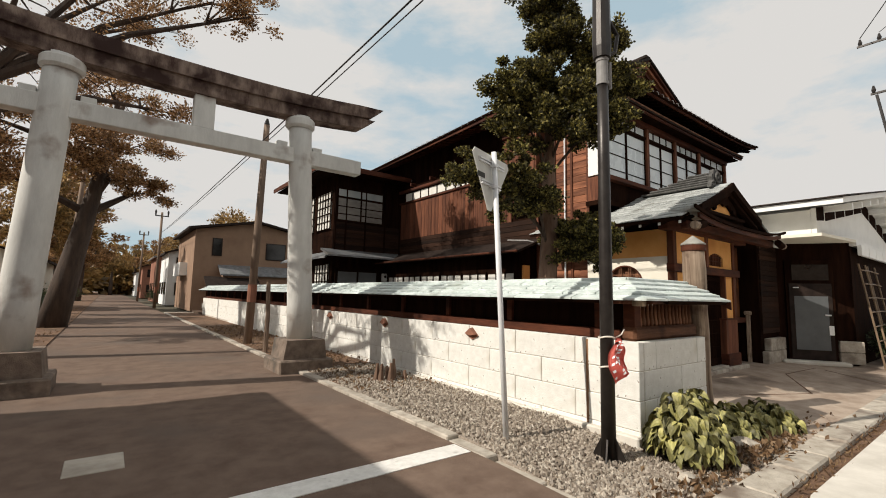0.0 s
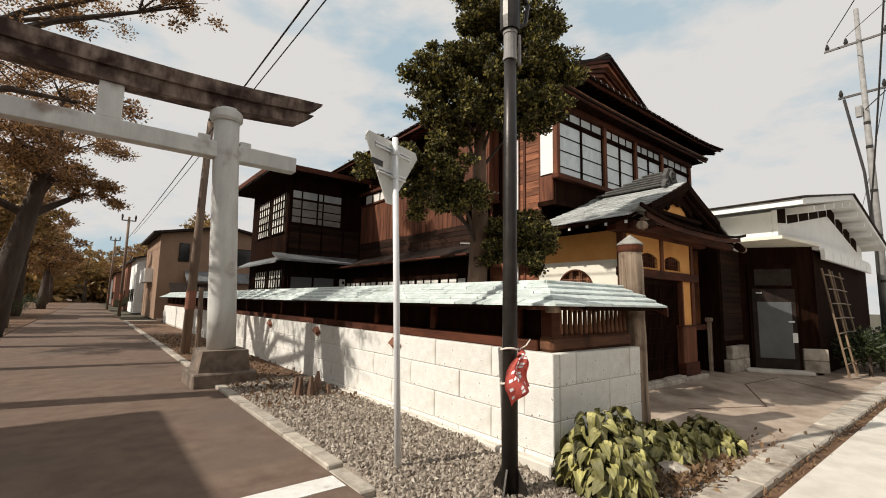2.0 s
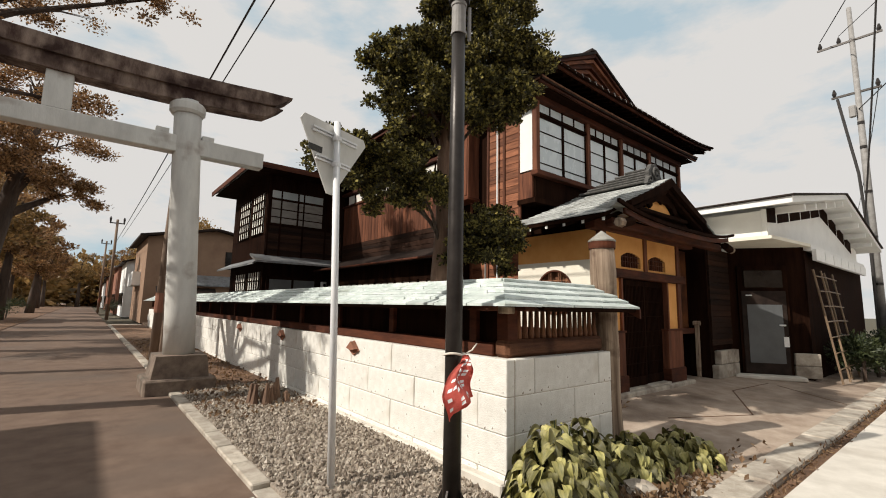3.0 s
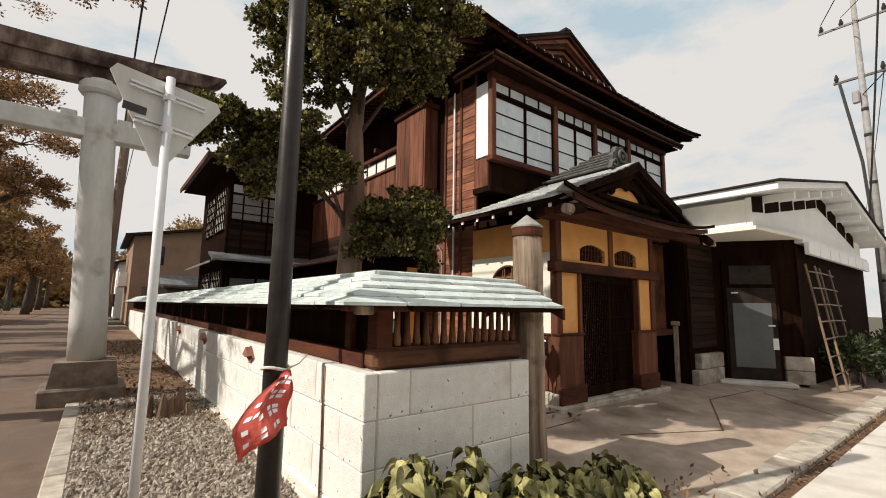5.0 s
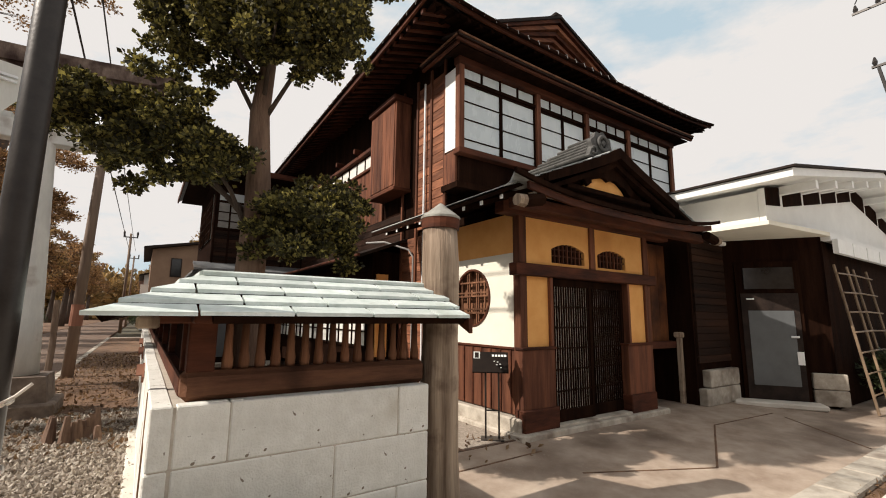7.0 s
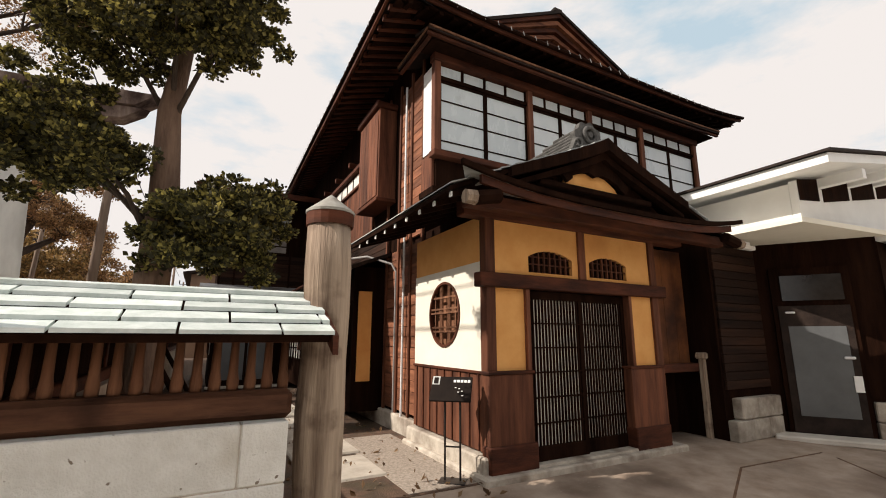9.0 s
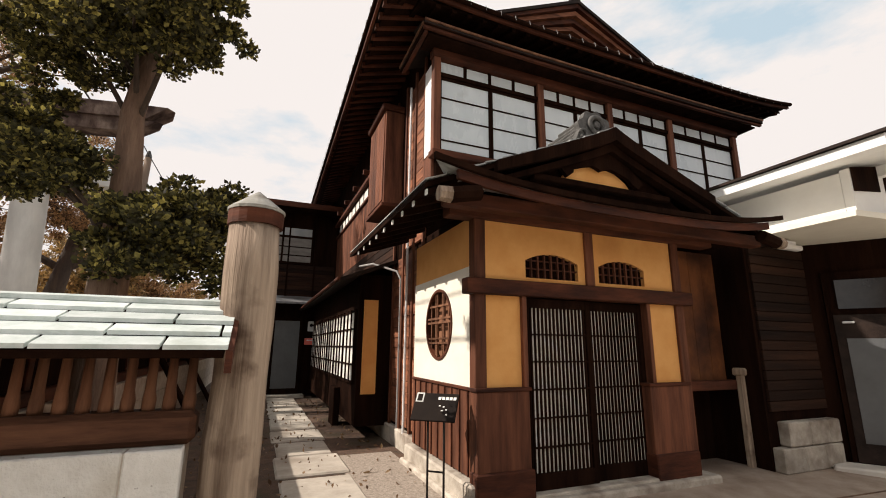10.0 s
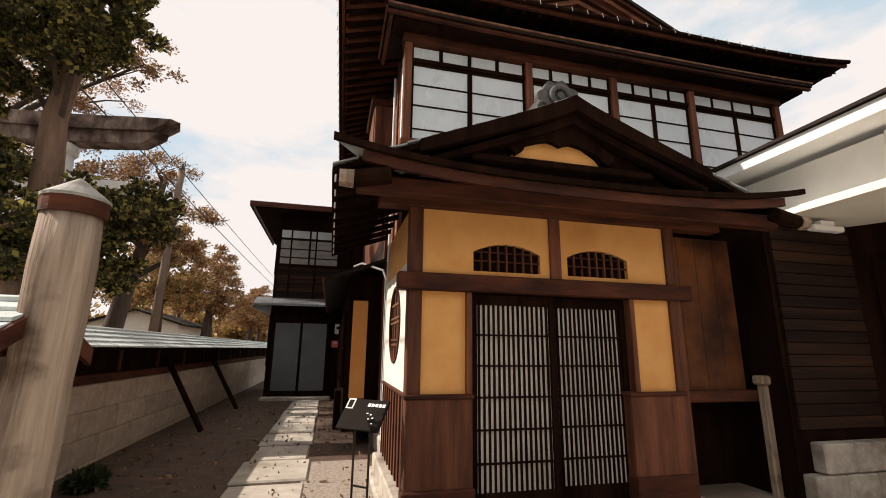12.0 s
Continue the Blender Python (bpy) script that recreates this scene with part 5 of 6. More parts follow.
# ---- utility poles and wires ----
def utility_pole(x, y, h, lean, name, label, r=1.0):
    u = thing(name, label, "utility pole", "utility poles", at=(x, y, 0))
    part("shaft", tube([(0, 0, -0.1), (lean * 0.5, 0, h / 2), (lean, 0, h)], [0.12 * r, 0.105 * r, 0.085 * r], 12), "pole_wood", u, smooth=True)
    part("band", tube([(lean * 0.2, 0, 1.2), (lean * 0.25, 0, 1.7)], 0.128 * r, 12), "rust_wall", u)
    if y > 20:
        part("crossarm", box(lean - 0.5, lean + 0.5, -0.04, 0.04, h - 0.35, h - 0.27), "iron", u)
    for dx in ((-0.45, 0.45) if y > 20 else (0.0,)):
        part("insulator", tube([(lean + dx, 0, h - 0.27), (lean + dx, 0, h + 0.05), (lean + dx, 0, h + 0.2)], [0.05, 0.08, 0.03], 8), "iron", u)


utility_pole(3.25, 13.4, 6.45, 0.15, "utility_pole", "brown wooden utility pole with a banded collar")
utility_pole(-1.6, 27, 8.0, 0.3, "utility_pole", "leaning brown utility pole on the verge")
utility_pole(3.2, 44, 8.0, 0.0, "utility_pole", "brown utility pole beside the lane")
utility_pole(3.0, 66, 8.5, 0.1, "utility_pole", "far brown utility pole beside the lane")
up = thing("utility_pole", "tall pale grey concrete utility pole with crossarm and cables", "utility pole", "utility poles", at=(25.2, 2.62, 0))
part("shaft", tube([(0, 0, -0.1), (-0.05, 0, 7), (-0.12, 0, 14)], [0.15, 0.115, 0.08], 14), "pole_grey", up, smooth=True)
part("crossarm", box(-0.2, -0.14, -0.9, 1.1, 12.5, 12.58), "iron", up)
part("crossarm", box(-0.14, -0.06, -0.7, 0.8, 10.3, 10.38), "iron", up)
for y, z in ((-0.8, 12.58), (0.4, 12.58), (1.0, 12.58), (-0.6, 10.38), (0.7, 10.38)):
    part("insulator", tube([(-0.12, y, z), (-0.12, y, z + 0.12), (-0.12, y, z + 0.3)], [0.05, 0.08, 0.03], 8), "iron", up)
part("switch_box", box(-0.3, -0.16, 0.08, 0.3, 9.3, 9.8, 0.04), "pole_grey", up)
for z in (2.6, 4.4, 6.2, 8.0, 9.0):
    part("band", tube([(-0.02 - z * 0.008, 0, z), (-0.02 - z * 0.008, 0, z + 0.1)], 0.152 - z * 0.0045, 12), "iron", up)
part("riser_cable", tube([(-0.18, 0.12, 0), (-0.2, 0.1, 4), (-0.26, 0.2, 7), (-0.25, 0.6, 10.2)], 0.05, 8), "wire", up)


def wire(name, pts, r=0.012, label="thin black overhead wire"):
    w = tagged(new(name, mesh_of(tube(pts, r, 5), name, "wire")), label, "wire", "overhead wires")
    return w


def sag(a, b, s, n=12):
    a, b = Vector(a), Vector(b)
    return [a.lerp(b, k / n) - Vector((0, 0, s * 4 * (k / n) * (1 - k / n))) for k in range(n + 1)]


wire("wire", sag((3.3, -14, 6.1), (3.3, 44, 6.3), 0.25), 0.016)
wire("wire", sag((3.62, -14, 6.3), (3.62, 44, 6.6), 0.25), 0.012)
wire("wire", sag((25.1, 2.0, 10.4), (60, 8, 10.0), 0.6), 0.016)
wire("wire", sag((25.0, 2.62, 9.6), (6, -9, 13.5), 0.5), 0.02)
wire("wire", sag((25.0, 3.6, 12.9), (4, -7, 15.5), 0.4), 0.018)
wire("wire", sag((25.0, 3.0, 12.9), (6, -12, 14.5), 0.4), 0.014)
wire("wire", sag((24.9, 2.9, 4.2), (20.5, 1.2, 13.8), 0.35), 0.03)

# ---- things along the garden wall ----
stk = thing("stake", "bare weathered wooden stake beside the shrine gate", "stake", at=(3.15, 11.3, 0))
part("stake", tube([(0, 0, -0.1), (0.02, 0.02, 0.9), (0.0, 0.05, 1.75)], [0.06, 0.055, 0.05], 8), "pole_wood", stk)
stump = thing("tree_stump", "splintered brown tree stump in the gravel", "stump", at=(4.06, 6.85, 0.02))
for k in range(16):
    a, r = rng.uniform(0, 6.28), rng.uniform(0.02, 0.24)
    h = rng.uniform(0.12, 0.34)
    part("splinter", tube([(r * math.cos(a) * 1.2, r * math.sin(a), -0.05), (r * math.cos(a) * 1.1, r * math.sin(a), h)], [0.07, 0.025], 6), "bark", stump)
for y in (5.34, 8.1, 10.9):
    vg = thing("wall_vent", "small dark diamond-shaped vent in the stone wall", "vent", "wall vents", at=(WX - 0.012, y, 0.92))
    part("plate", prism([(-0.14, -0.02), (0, -0.09), (0.14, -0.02), (0, 0.1)], "x", -0.012, 0.006), "rust_wall", vg)
    part("hood", prism([(-0.12, 0.0), (0, -0.025), (0.12, 0.0), (0, 0.09)], "x", -0.06, -0.012), "rust_wall", vg)

# ---- stepping stones ----
for k in range(9):
    y = 4.7 + k * 1.02
    w = rng.uniform(0.36, 0.42)
    solid("stepping_stone", box(7.3 - w, 7.3 + w, y, y + rng.uniform(0.86, 0.96), 0.0, 0.075 + rng.uniform(0, 0.012), 0.02), "concrete", "worn flat stepping stone on the garden path", "stepping stone", group="garden path")
prp = thing("wall_prop", "leaning wooden prop against the garden wall", "prop", at=(5.0, 9.2, 0.05))
part("prop", tube([(0.75, 0, 0), (0.0, 0.05, 1.3)], 0.05, 8), "dark_wood", prp)
copy_thing(prp, pose(5.0, 12.3, 0.05))
# ---- garden tree, clipped into clouds ----
gt = thing("garden_tree", "cloud-pruned evergreen tree with a bare grey-brown trunk", "tree", at=(5.4, 4.47, 0))
T0 = Vector((5.4, 4.47, 0))
part("trunk", tube([(0.02, 0.0, -0.1), (0, 0.02, 0.6), (-0.03, 0, 1.6), (0.0, -0.03, 2.6), (-0.05, -0.06, 3.5), (0.03, -0.02, 4.4), (0.05, 0.0, 5.3), (0.0, 0, 6.2)], [0.24, 0.17, 0.145, 0.125, 0.095, 0.065, 0.04, 0.02], 12), "bark", gt, smooth=True)
CLOUDS = [(4.5, 4.45, 3.1, 0.6), (4.1, 4.6, 3.2, 0.46), (4.9, 4.3, 2.95, 0.36), (5.8, 4.12, 2.42, 0.62), (6.05, 4.2, 2.6, 0.4), (4.8, 4.4, 4.15, 0.52), (5.35, 3.95, 4.25, 0.58),
          (5.8, 3.75, 4.15, 0.44), (5.05, 4.6, 4.9, 0.6), (5.65, 3.95, 4.9, 0.56), (5.4, 4.3, 5.6, 0.58), (6.0, 3.65, 4.85, 0.42), (5.15, 4.4, 6.35, 0.48), (5.9, 3.8, 5.5, 0.42), (5.6, 4.5, 6.2, 0.44), (4.5, 4.5, 4.6, 0.36)]
for cx, cy, cz, r in CLOUDS:
    z0 = max(1.9, cz - 0.75)
    a = Vector((-0.03, -0.02, z0))
    b = Vector((cx, cy, cz)) - T0
    part("branch", tube([a, a.lerp(b, 0.5) + Vector((0, 0, 0.1)), b], [0.026, 0.02, 0.01], 7), "bark_dark", gt)
    v, f = [], []
    for _ in range(46):
        d = Vector((rng.gauss(0, 1), rng.gauss(0, 1), rng.gauss(0, 0.65))).normalized() * r * rng.uniform(0.35, 1.08)
        leaves(v, f, b + d, rng.uniform(0.1, 0.2) * (0.5 + r), int(230 * (r / 0.5) ** 2), 0.044, 0.6, 0.25, 0.8)
    leaf_part("foliage", v, f, "conifer", gt)

# ---- street trees ----
def street_tree(x, y, h, lean, trunk_r, crowns, leaf, size, count, name, label, limb_z=0.5):
    t = thing(name, label, "tree", "street trees", at=(x, y, 0))
    pts = [(lean * k / 5, 0.05 * math.sin(k * 2.0), h * k / 5 - (0.1 if k == 0 else 0)) for k in range(6)]
    part("trunk", tube(pts, [trunk_r * (1.15 - 0.19 * k) for k in range(6)], 12), "bark_dark", t, smooth=True)
    for cx, cy, cz, r in crowns:
        s = max(h * 0.3, min(cz - 1.2, h * 0.9))
        a = Vector((lean * s / h, 0, s))
        b = Vector((cx, cy, cz))
        m1 = a.lerp(b, 0.5) + Vector((rng.uniform(-0.3, 0.3), rng.uniform(-0.3, 0.3), rng.uniform(0.1, 0.5)))
        part("limb", tube([a, m1, b], [trunk_r * 0.4, trunk_r * 0.25, 0.02], 7), "bark_dark", t)
        for _ in range(5):
            e = b + Vector((rng.uniform(-1, 1), rng.uniform(-1, 1), rng.uniform(-0.7, 0.6))) * r
            part("twig", tube([m1.lerp(b, 0.6), m1.lerp(b, 0.6).lerp(e, 0.5) + Vector((0, 0, 0.12)), e], [0.03, 0.018, 0.006], 4), "bark_dark", t)
        v, f = [], []
        for _ in range(14):
            d = Vector((rng.gauss(0, 1), rng.gauss(0, 1), rng.gauss(0, 0.7))).normalized() * r * rng.uniform(0.3, 0.95)
            leaves(v, f, b + d, r * 0.42, count, size, 0.5, 0.1, 0.55)
        leaf_part("foliage", v, f, leaf, t)
    return t


# a broad cherry whose thinning crown reaches over the gate
# last four crowns are out of view, added to shade garden wall and wing
street_tree(-3.6, 13.5, 6.5, 1.0, 0.3, [(1.6, -0.8, 8.2, 1.9), (3.2, -0.6, 8.6, 1.4), (0.4, -2.0, 8.8, 1.7), (2.0, 1.8, 7.6, 1.7), (-1.6, 0.6, 8.0, 1.9), (0.5, 3.0, 8.4, 1.9), (4.0, 0.9, 8.9, 1.1), (5.2, -1.0, 9.1, 1.2), (6.1, -1.3, 8.9, 0.85), (4.6, 0.6, 6.4, 0.9), (3.6, -1.4, 9.6, 1.3), (0.0, -4.2, 7.7, 1.3), (-1.0, -2.6, 8.2, 1.5), (0.4, 3.1, 11.2, 2.0), (-0.8, 4.6, 11.0, 2.0)],
            "autumn", 0.085, 110, "cherry_tree", "autumn cherry tree thinning to brown leaves over the lane")
street_tree(-1.6, 22, 9.0, 1.5, 0.42, [(1.2, -0.6, 6.2, 1.5), (2.4, 0.2, 5.6, 1.2), (0.2, -1.6, 7.0, 1.7), (-1.8, 0.3, 5.6, 1.8), (2.0, 1.4, 7.6, 1.6), (-0.6, 1.2, 8.6, 1.9), (1.0, 0, 9.6, 1.6), (-2.6, -1, 7.4, 1.8)],
            "autumn", 0.11, 280, "pine_tree", "tall dark-trunked tree with tiers of brown-green foliage")
street_tree(-4.6, 19, 8.5, -0.4, 0.4, [(0, 0, 7.4, 2.2), (1.6, 1.0, 6.2, 1.8), (-1.4, 0.5, 8.6, 2.0), (0.6, -1.2, 5.2, 1.6)], "autumn", 0.11, 280, "pine_tree", "dark-trunked tree with brown-green foliage")
k = 0
for x, y, h in ((-3.2, 33, 9), (-2.8, 42, 9.5), (-4.5, 52, 10), (-2.6, 62, 9), (-3.6, 76, 10), (-4, 92, 11), (7.5, 72, 9), (6.5, 92, 10), (0.5, 118, 11), (-4.5, 112, 11), (5, 122, 12), (-9, 104, 12), (10, 112, 12), (-6.5, 84, 10), (12, 60, 9), (-8.5, 28, 9), (-9, 44, 10), (-12, 66, 12)):
    k += 1
    street_tree(x, y, h * 0.75, rng.uniform(-0.5, 0.5), 0.35, [(0, 0, h * 0.8, 2.3), (1.5, 0.4, h * 0.6, 1.9), (-1.6, -0.3, h * 0.62, 2.0), (0.4, -1.2, h * 0.56, 1.5), (0.6, 1.2, h * 0.95, 1.6)],
                "autumn_far" if k % 2 else "autumn", 0.24, 115, "street_tree", "mixed autumn tree in brown and dull green")
# far woods closing the lane and the sides
v, f = [], []
for i in range(90):
    a = radians(-70 + 140 * i / 89)
    d = rng.uniform(120, 160)
    leaves(v, f, (d * math.sin(a), d * math.cos(a), rng.uniform(2, 7)), rng.uniform(7, 11), 900, 1.6, 0.8, 0.3, 0.7)
far = thing("far_woods", "band of far brown-green woods", "woods")
leaf_part("foliage", v, f, "autumn_far", far)
v, f = [], []
for i in range(14):
    leaves(v, f, (rng.uniform(9.5, 16), rng.uniform(48, 56), rng.uniform(6, 8.8)), 2.4, 700, 0.3, 0.7, 0.3, 0.6)
ht = thing("hill_trees", "rounded trees behind the tan house", "trees")
leaf_part("foliage", v, f, "autumn_far", ht)
part("trunk", tube([(12, 52, 0), (12, 52, 7)], 0.4, 8), "bark_dark", ht)

# ---- hedge and shrubs across the lane and beside the annex ----
for i, (x, y, r) in enumerate(((-3.4, 17, 1.1), (-3.0, 25, 1.2), (-3.4, 30, 1.3), (-2.6, 37, 1.2), (-2.8, 47, 1.4), (4.2, 58, 1.2), (15.9, 1.95, 0.75), (5.5, 5.85, 0.17), (17.3, 1.9, 0.9), (18.4, 1.7, 0.8))):
    b = thing("shrub", "dark leafy shrub at the edge of the ground", "shrub", "shrubs", at=(x, y, 0))
    v, f = [], []
    for _ in range(8):
        d = Vector((rng.gauss(0, 1), rng.gauss(0, 1), abs(rng.gauss(0, 0.6)))).normalized() * r * 0.5
        leaves(v, f, d + Vector((0, 0, r * 0.55)), r * 0.6, 260, 0.1, 0.8, 0.3, 0.5)
    leaf_part("foliage", v, f, "shrub", b)
    part("stem", tube([(0, 0, -0.05), (0.03, 0, r * 0.6)], 0.04, 6), "bark_dark", b)

# ---- houses up the lane ----
def window_unit(parent, x0, x1, y, z0, z1):
    w = part("window", box(x0 - 0.06, x1 + 0.06, y - 0.05, y + 0.02, z0 - 0.06, z1 + 0.06), "roof_dark", parent)
    part("pane", box(x0, x1, y - 0.065, y - 0.05, z0, z1), "dark_glass", w)


tan = thing("tan_house", "plain tan two-storey house with a low dark roof", "house", at=(4.75, 36, 0))
part("wall", box(0, 8.5, 0, 9, 0, 5.9), "tan_wall", tan)
part("roof", slab([(-0.5, -0.5, 6.0), (4.2, -0.5, 6.9), (4.2, 9.5, 6.9), (-0.5, 9.5, 6.0)], 0.16), "roof_dark", tan)
part("roof", slab([(4.2, -0.5, 6.9), (9, -0.5, 6.0), (9, 9.5, 6.0), (4.2, 9.5, 6.9)], 0.16), "roof_dark", tan)
part("gable", prism([(0, 5.9), (8.5, 5.9), (4.2, 6.75)], "y", 0, 0.15), "tan_wall", tan)
window_unit(tan, 1.2, 1.75, 0, 4.1, 5.3)
window_unit(tan, 5.0, 6.4, 0, 4.0, 5.2)
part("lower_roof", slab([(1.6, -1.3, 2.7), (8.6, -1.3, 2.7), (8.6, 0, 3.4), (1.6, 0, 3.4)], 0.12), "roof_metal", tan)
part("lower_roof", slab([(0.6, -2.2, 1.8), (4.2, -2.2, 1.8), (4.2, -0.9, 2.5), (0.6, -0.9, 2.5)], 0.12), "roof_dark", tan)
part("lower_wall", box(1.8, 8.4, -1.0, 0, 0, 2.8), "tan_wall", tan)
part("balcony", box(-0.5, 0, 3, 7, 2.6, 3.6), "white_wall", tan)
window_unit(tan, 2.6, 3.6, -1.0, 1.0, 2.0)


def far_house(x, y, w, d, h, mat, roof, label):
    o = thing("far_house", label, "house", "houses up the lane", at=(x, y, 0))
    part("wall", box(0, w, 0, d, 0, h), mat, o)
    part("roof", slab([(-0.4, -0.4, h), (w / 2, -0.4, h + 1.1), (w / 2, d + 0.4, h + 1.1), (-0.4, d + 0.4, h)], 0.15), roof, o)
    part("roof", slab([(w / 2, -0.4, h + 1.1), (w + 0.4, -0.4, h), (w + 0.4, d + 0.4, h), (w / 2, d + 0.4, h + 1.1)], 0.15), roof, o)
    part("gable", prism([(0, h), (w, h), (w / 2, h + 1.0)], "y", 0, 0.15), mat, o)
    for k in range(2):
        for z in (1.0, 3.4):
            if z + 1.2 < h:
                window_unit(o, 0.7 + k * w * 0.45, 1.8 + k * w * 0.45, 0, z, z + 1.1)
    for k in range(3):
        wq = part("window", box(-0.04, 0.03, 1 + k * d / 3.2, 2.2 + k * d / 3.2, 1.0, 2.2), "roof_dark", o)
        part("pane", box(-0.055, -0.04, 1.1 + k * d / 3.2, 2.1 + k * d / 3.2, 1.1, 2.1), "dark_glass", wq)


far_house(4.4, 49, 6, 7, 5.0, "white_wall", "roof_dark", "pale house with a dark roof up the lane")
far_house(4.3, 60, 7, 9, 5.2, "rust_wall", "roof_metal", "rust-red walled house with a flat pale roof")
far_house(4.2, 84, 7, 9, 5.0, "rust_wall", "roof_dark", "far rust-brown house beside the lane")
far_house(4.2, 104, 7, 9, 4.6, "white_wall", "roof_dark", "far pale house beside the lane")
far_house(-9.5, 38, 6, 8, 3.2, "cream", "roof_dark", "low pale shed behind the verge trees")
far_house(-11, 14, 5, 5, 2.6, "cream", "roof_dark", "low cream storehouse beyond the verge")
far_house(24, 8, 9, 9, 4.4, "white_wall", "roof_dark", "pale house beyond the annex")

# the neighbour across the crossing, whose shade lies on the lane
nb2 = thing("neighbour_house", "tall plain neighbouring house across the street", "house", at=(-13.4, -6, 0))
part("wall", box(0, 8.2, 0, 14.6, 0, 5.7), "tan_wall", nb2)
part("roof", slab([(-0.3, -0.3, 5.8), (8.4, -0.3, 5.8), (8.4, 14.9, 5.8), (-0.3, 14.9, 5.8)], 0.2), "roof_dark", nb2)
bk = thing("rear_house", "plain house on the far side of the crossing street", "house", at=(-2, -20, 0))
part("wall", box(0, 30, 0, 8, 0, 5), "tan_wall", bk)
part("roof", slab([(-0.4, -0.4, 5.1), (30.4, -0.4, 5.1), (30.4, 8.4, 5.6), (-0.4, 8.4, 5.6)], 0.2), "roof_dark", bk)

fence = thing("fence", "dark board fence beyond the annex", "fence", at=(22, 2.0, 0))
for i in range(16):
    part("board", box(i * 0.5, i * 0.5 + 0.47, 0, 0.04, 0.03, 1.6), "dark_wood", fence)
for i in range(5):
    part("post", box(i * 2 - 0.05, i * 2 + 0.05, 0.04, 0.14, 0, 1.7), "dark_wood", fence)

# ---- broad-leaved plants at the wall end ----
def leaf_mesh(length, width, droop, curl):
    bm = bmesh.new()
    rows = []
    n = 7
    for i in range(n + 1):
        u = i / n
        w = width * (math.sin(math.pi * min(1, u * 0.92 + 0.1)) ** 0.6) * (1 - 0.1 * u) + 0.003
        x, z = length * u, 0.55 * length * u - droop * length * u * u
        rows.append([bm.verts.new((x, s * w, z + abs(s) * w * curl)) for s in (-1, -0.5, 0, 0.5, 1)])
    for a, b in zip(rows, rows[1:]):
        for j in range(4):
            bm.faces.new((a[j], a[j + 1], b[j + 1], b[j]))
    return mesh_of(bm, "leaf", "hosta_leaf", True)


hm = material("hosta_leaf", (0.12, 0.125, 0.035), (0.37, 0.33, 0.12), 5, 0.5, 0.3, stretch=(1, 5, 1), stain=((0.52, 0.45, 0.25), 4.0, 0.56), vary=0.7)
M["hosta_leaf"] = hm
LEAVES = [leaf_mesh(rng.uniform(0.12, 0.19), rng.uniform(0.055, 0.085), rng.uniform(0.9, 1.6), rng.uniform(0.15, 0.5)) for _ in range(9)]


def hosta(x, y, spread, height, count, label):
    t = thing("hosta_plant", label, "plant", "plants by the wall", at=(x, y, -0.09))
    for i in range(count):
        a = rng.uniform(0, 6.283)
        r = spread * math.sqrt(rng.random())
        z = height * (1 - 0.65 * (r / spread) ** 1.6) * rng.uniform(0.45, 1.0)
        o = new("leaf", rng.choice(LEAVES))
        o.parent = t
        s = rng.uniform(0.42, 0.8)
        o.matrix_local = pose(r * math.cos(a) * 0.75, r * math.sin(a) * 0.75, z, rng.uniform(-35, 35), rng.uniform(-10, 55), math.degrees(a) + rng.uniform(-50, 50)) @ Matrix.Scale(s, 4)
        if i % 3 == 0:
            part("stalk", tube([(r * math.cos(a) * 0.2, r * math.sin(a) * 0.2, 0), (r * math.cos(a) * 0.75, r * math.sin(a) * 0.75, z)], 0.006, 4), "shrub", t)


hosta(4.78, 2.2, 0.48, 0.72, 600, "big clump of yellow-green hosta leaves against the wall end")
hosta(5.3, 2.3, 0.26, 0.68, 150, "upright hosta leaves close against the wall end")
hosta(6.0, 2.28, 0.42, 0.42, 300, "hosta clump with yellowing leaves beside the gate post")
hosta(6.72, 2.1, 0.44, 0.38, 300, "low spreading hosta clump browning at the edges")
for x, y, s in ((5.62, 1.98, 0.16), (4.2, 1.95, 0.1), (4.9, 1.75, 0.08), (3.35, 2.05, 0.07)):
    rk = bmesh.new()
    bmesh.ops.create_icosphere(rk, subdivisions=2, radius=s)
    for vv in rk.verts:
        vv.co *= 0.8 + 0.45 * noise.noise(vv.co * 9 + Vector((x, y, 0)))
        vv.co.z *= 0.65
        vv.co += Vector((x, y, -0.09 + s * 0.35))
    solid("rock", rk, "kerb", "pale rough stone lying in the bed", "rock", group="bed stones")

# ---- kerbs ----
lane_kerb = tagged(new("lane_kerb"), "row of pale kerb stones between lane and gravel", "kerb", kind="structure")
y = 2.0
while y < 33:
    L = 0.6
    part("kerb_stone", box(2.95, 3.11, y + 0.006, y + L - 0.006, -0.2, bed_z(y) + 0.015 + rng.uniform(-0.008, 0.012), 0.012), "kerb", lane_kerb)
    y += L
front_kerb = tagged(new("front_kerb"), "flat worn kerb stones along the pavement gap", "kerb", kind="structure")
x = 3.6
while x < 21:
    L = rng.uniform(0.7, 0.95)
    part("kerb_stone", box(x + 0.008, x + L - 0.008, 1.34, 1.66, -0.2, -0.035 + rng.uniform(-0.012, 0.012), 0.02), "kerb", front_kerb)
    x += L
solid("gutter", box(3.6, 22, 1.19, 1.35, -0.3, -0.1), "soil", "dirt-filled gutter gap", "gutter", "structure")
v, f = [], []
for _ in range(700):
    leaves(v, f, (rng.uniform(3.6, 16), rng.uniform(1.2, 1.36), -0.07), 0.03, 1, 0.06, 1, 0.1, 0.3)
gl = thing("gutter_litter", "dry leaves and tufts caught in the gutter gap", "leaf litter")
leaf_part("litter", v, f, "litter", gl)
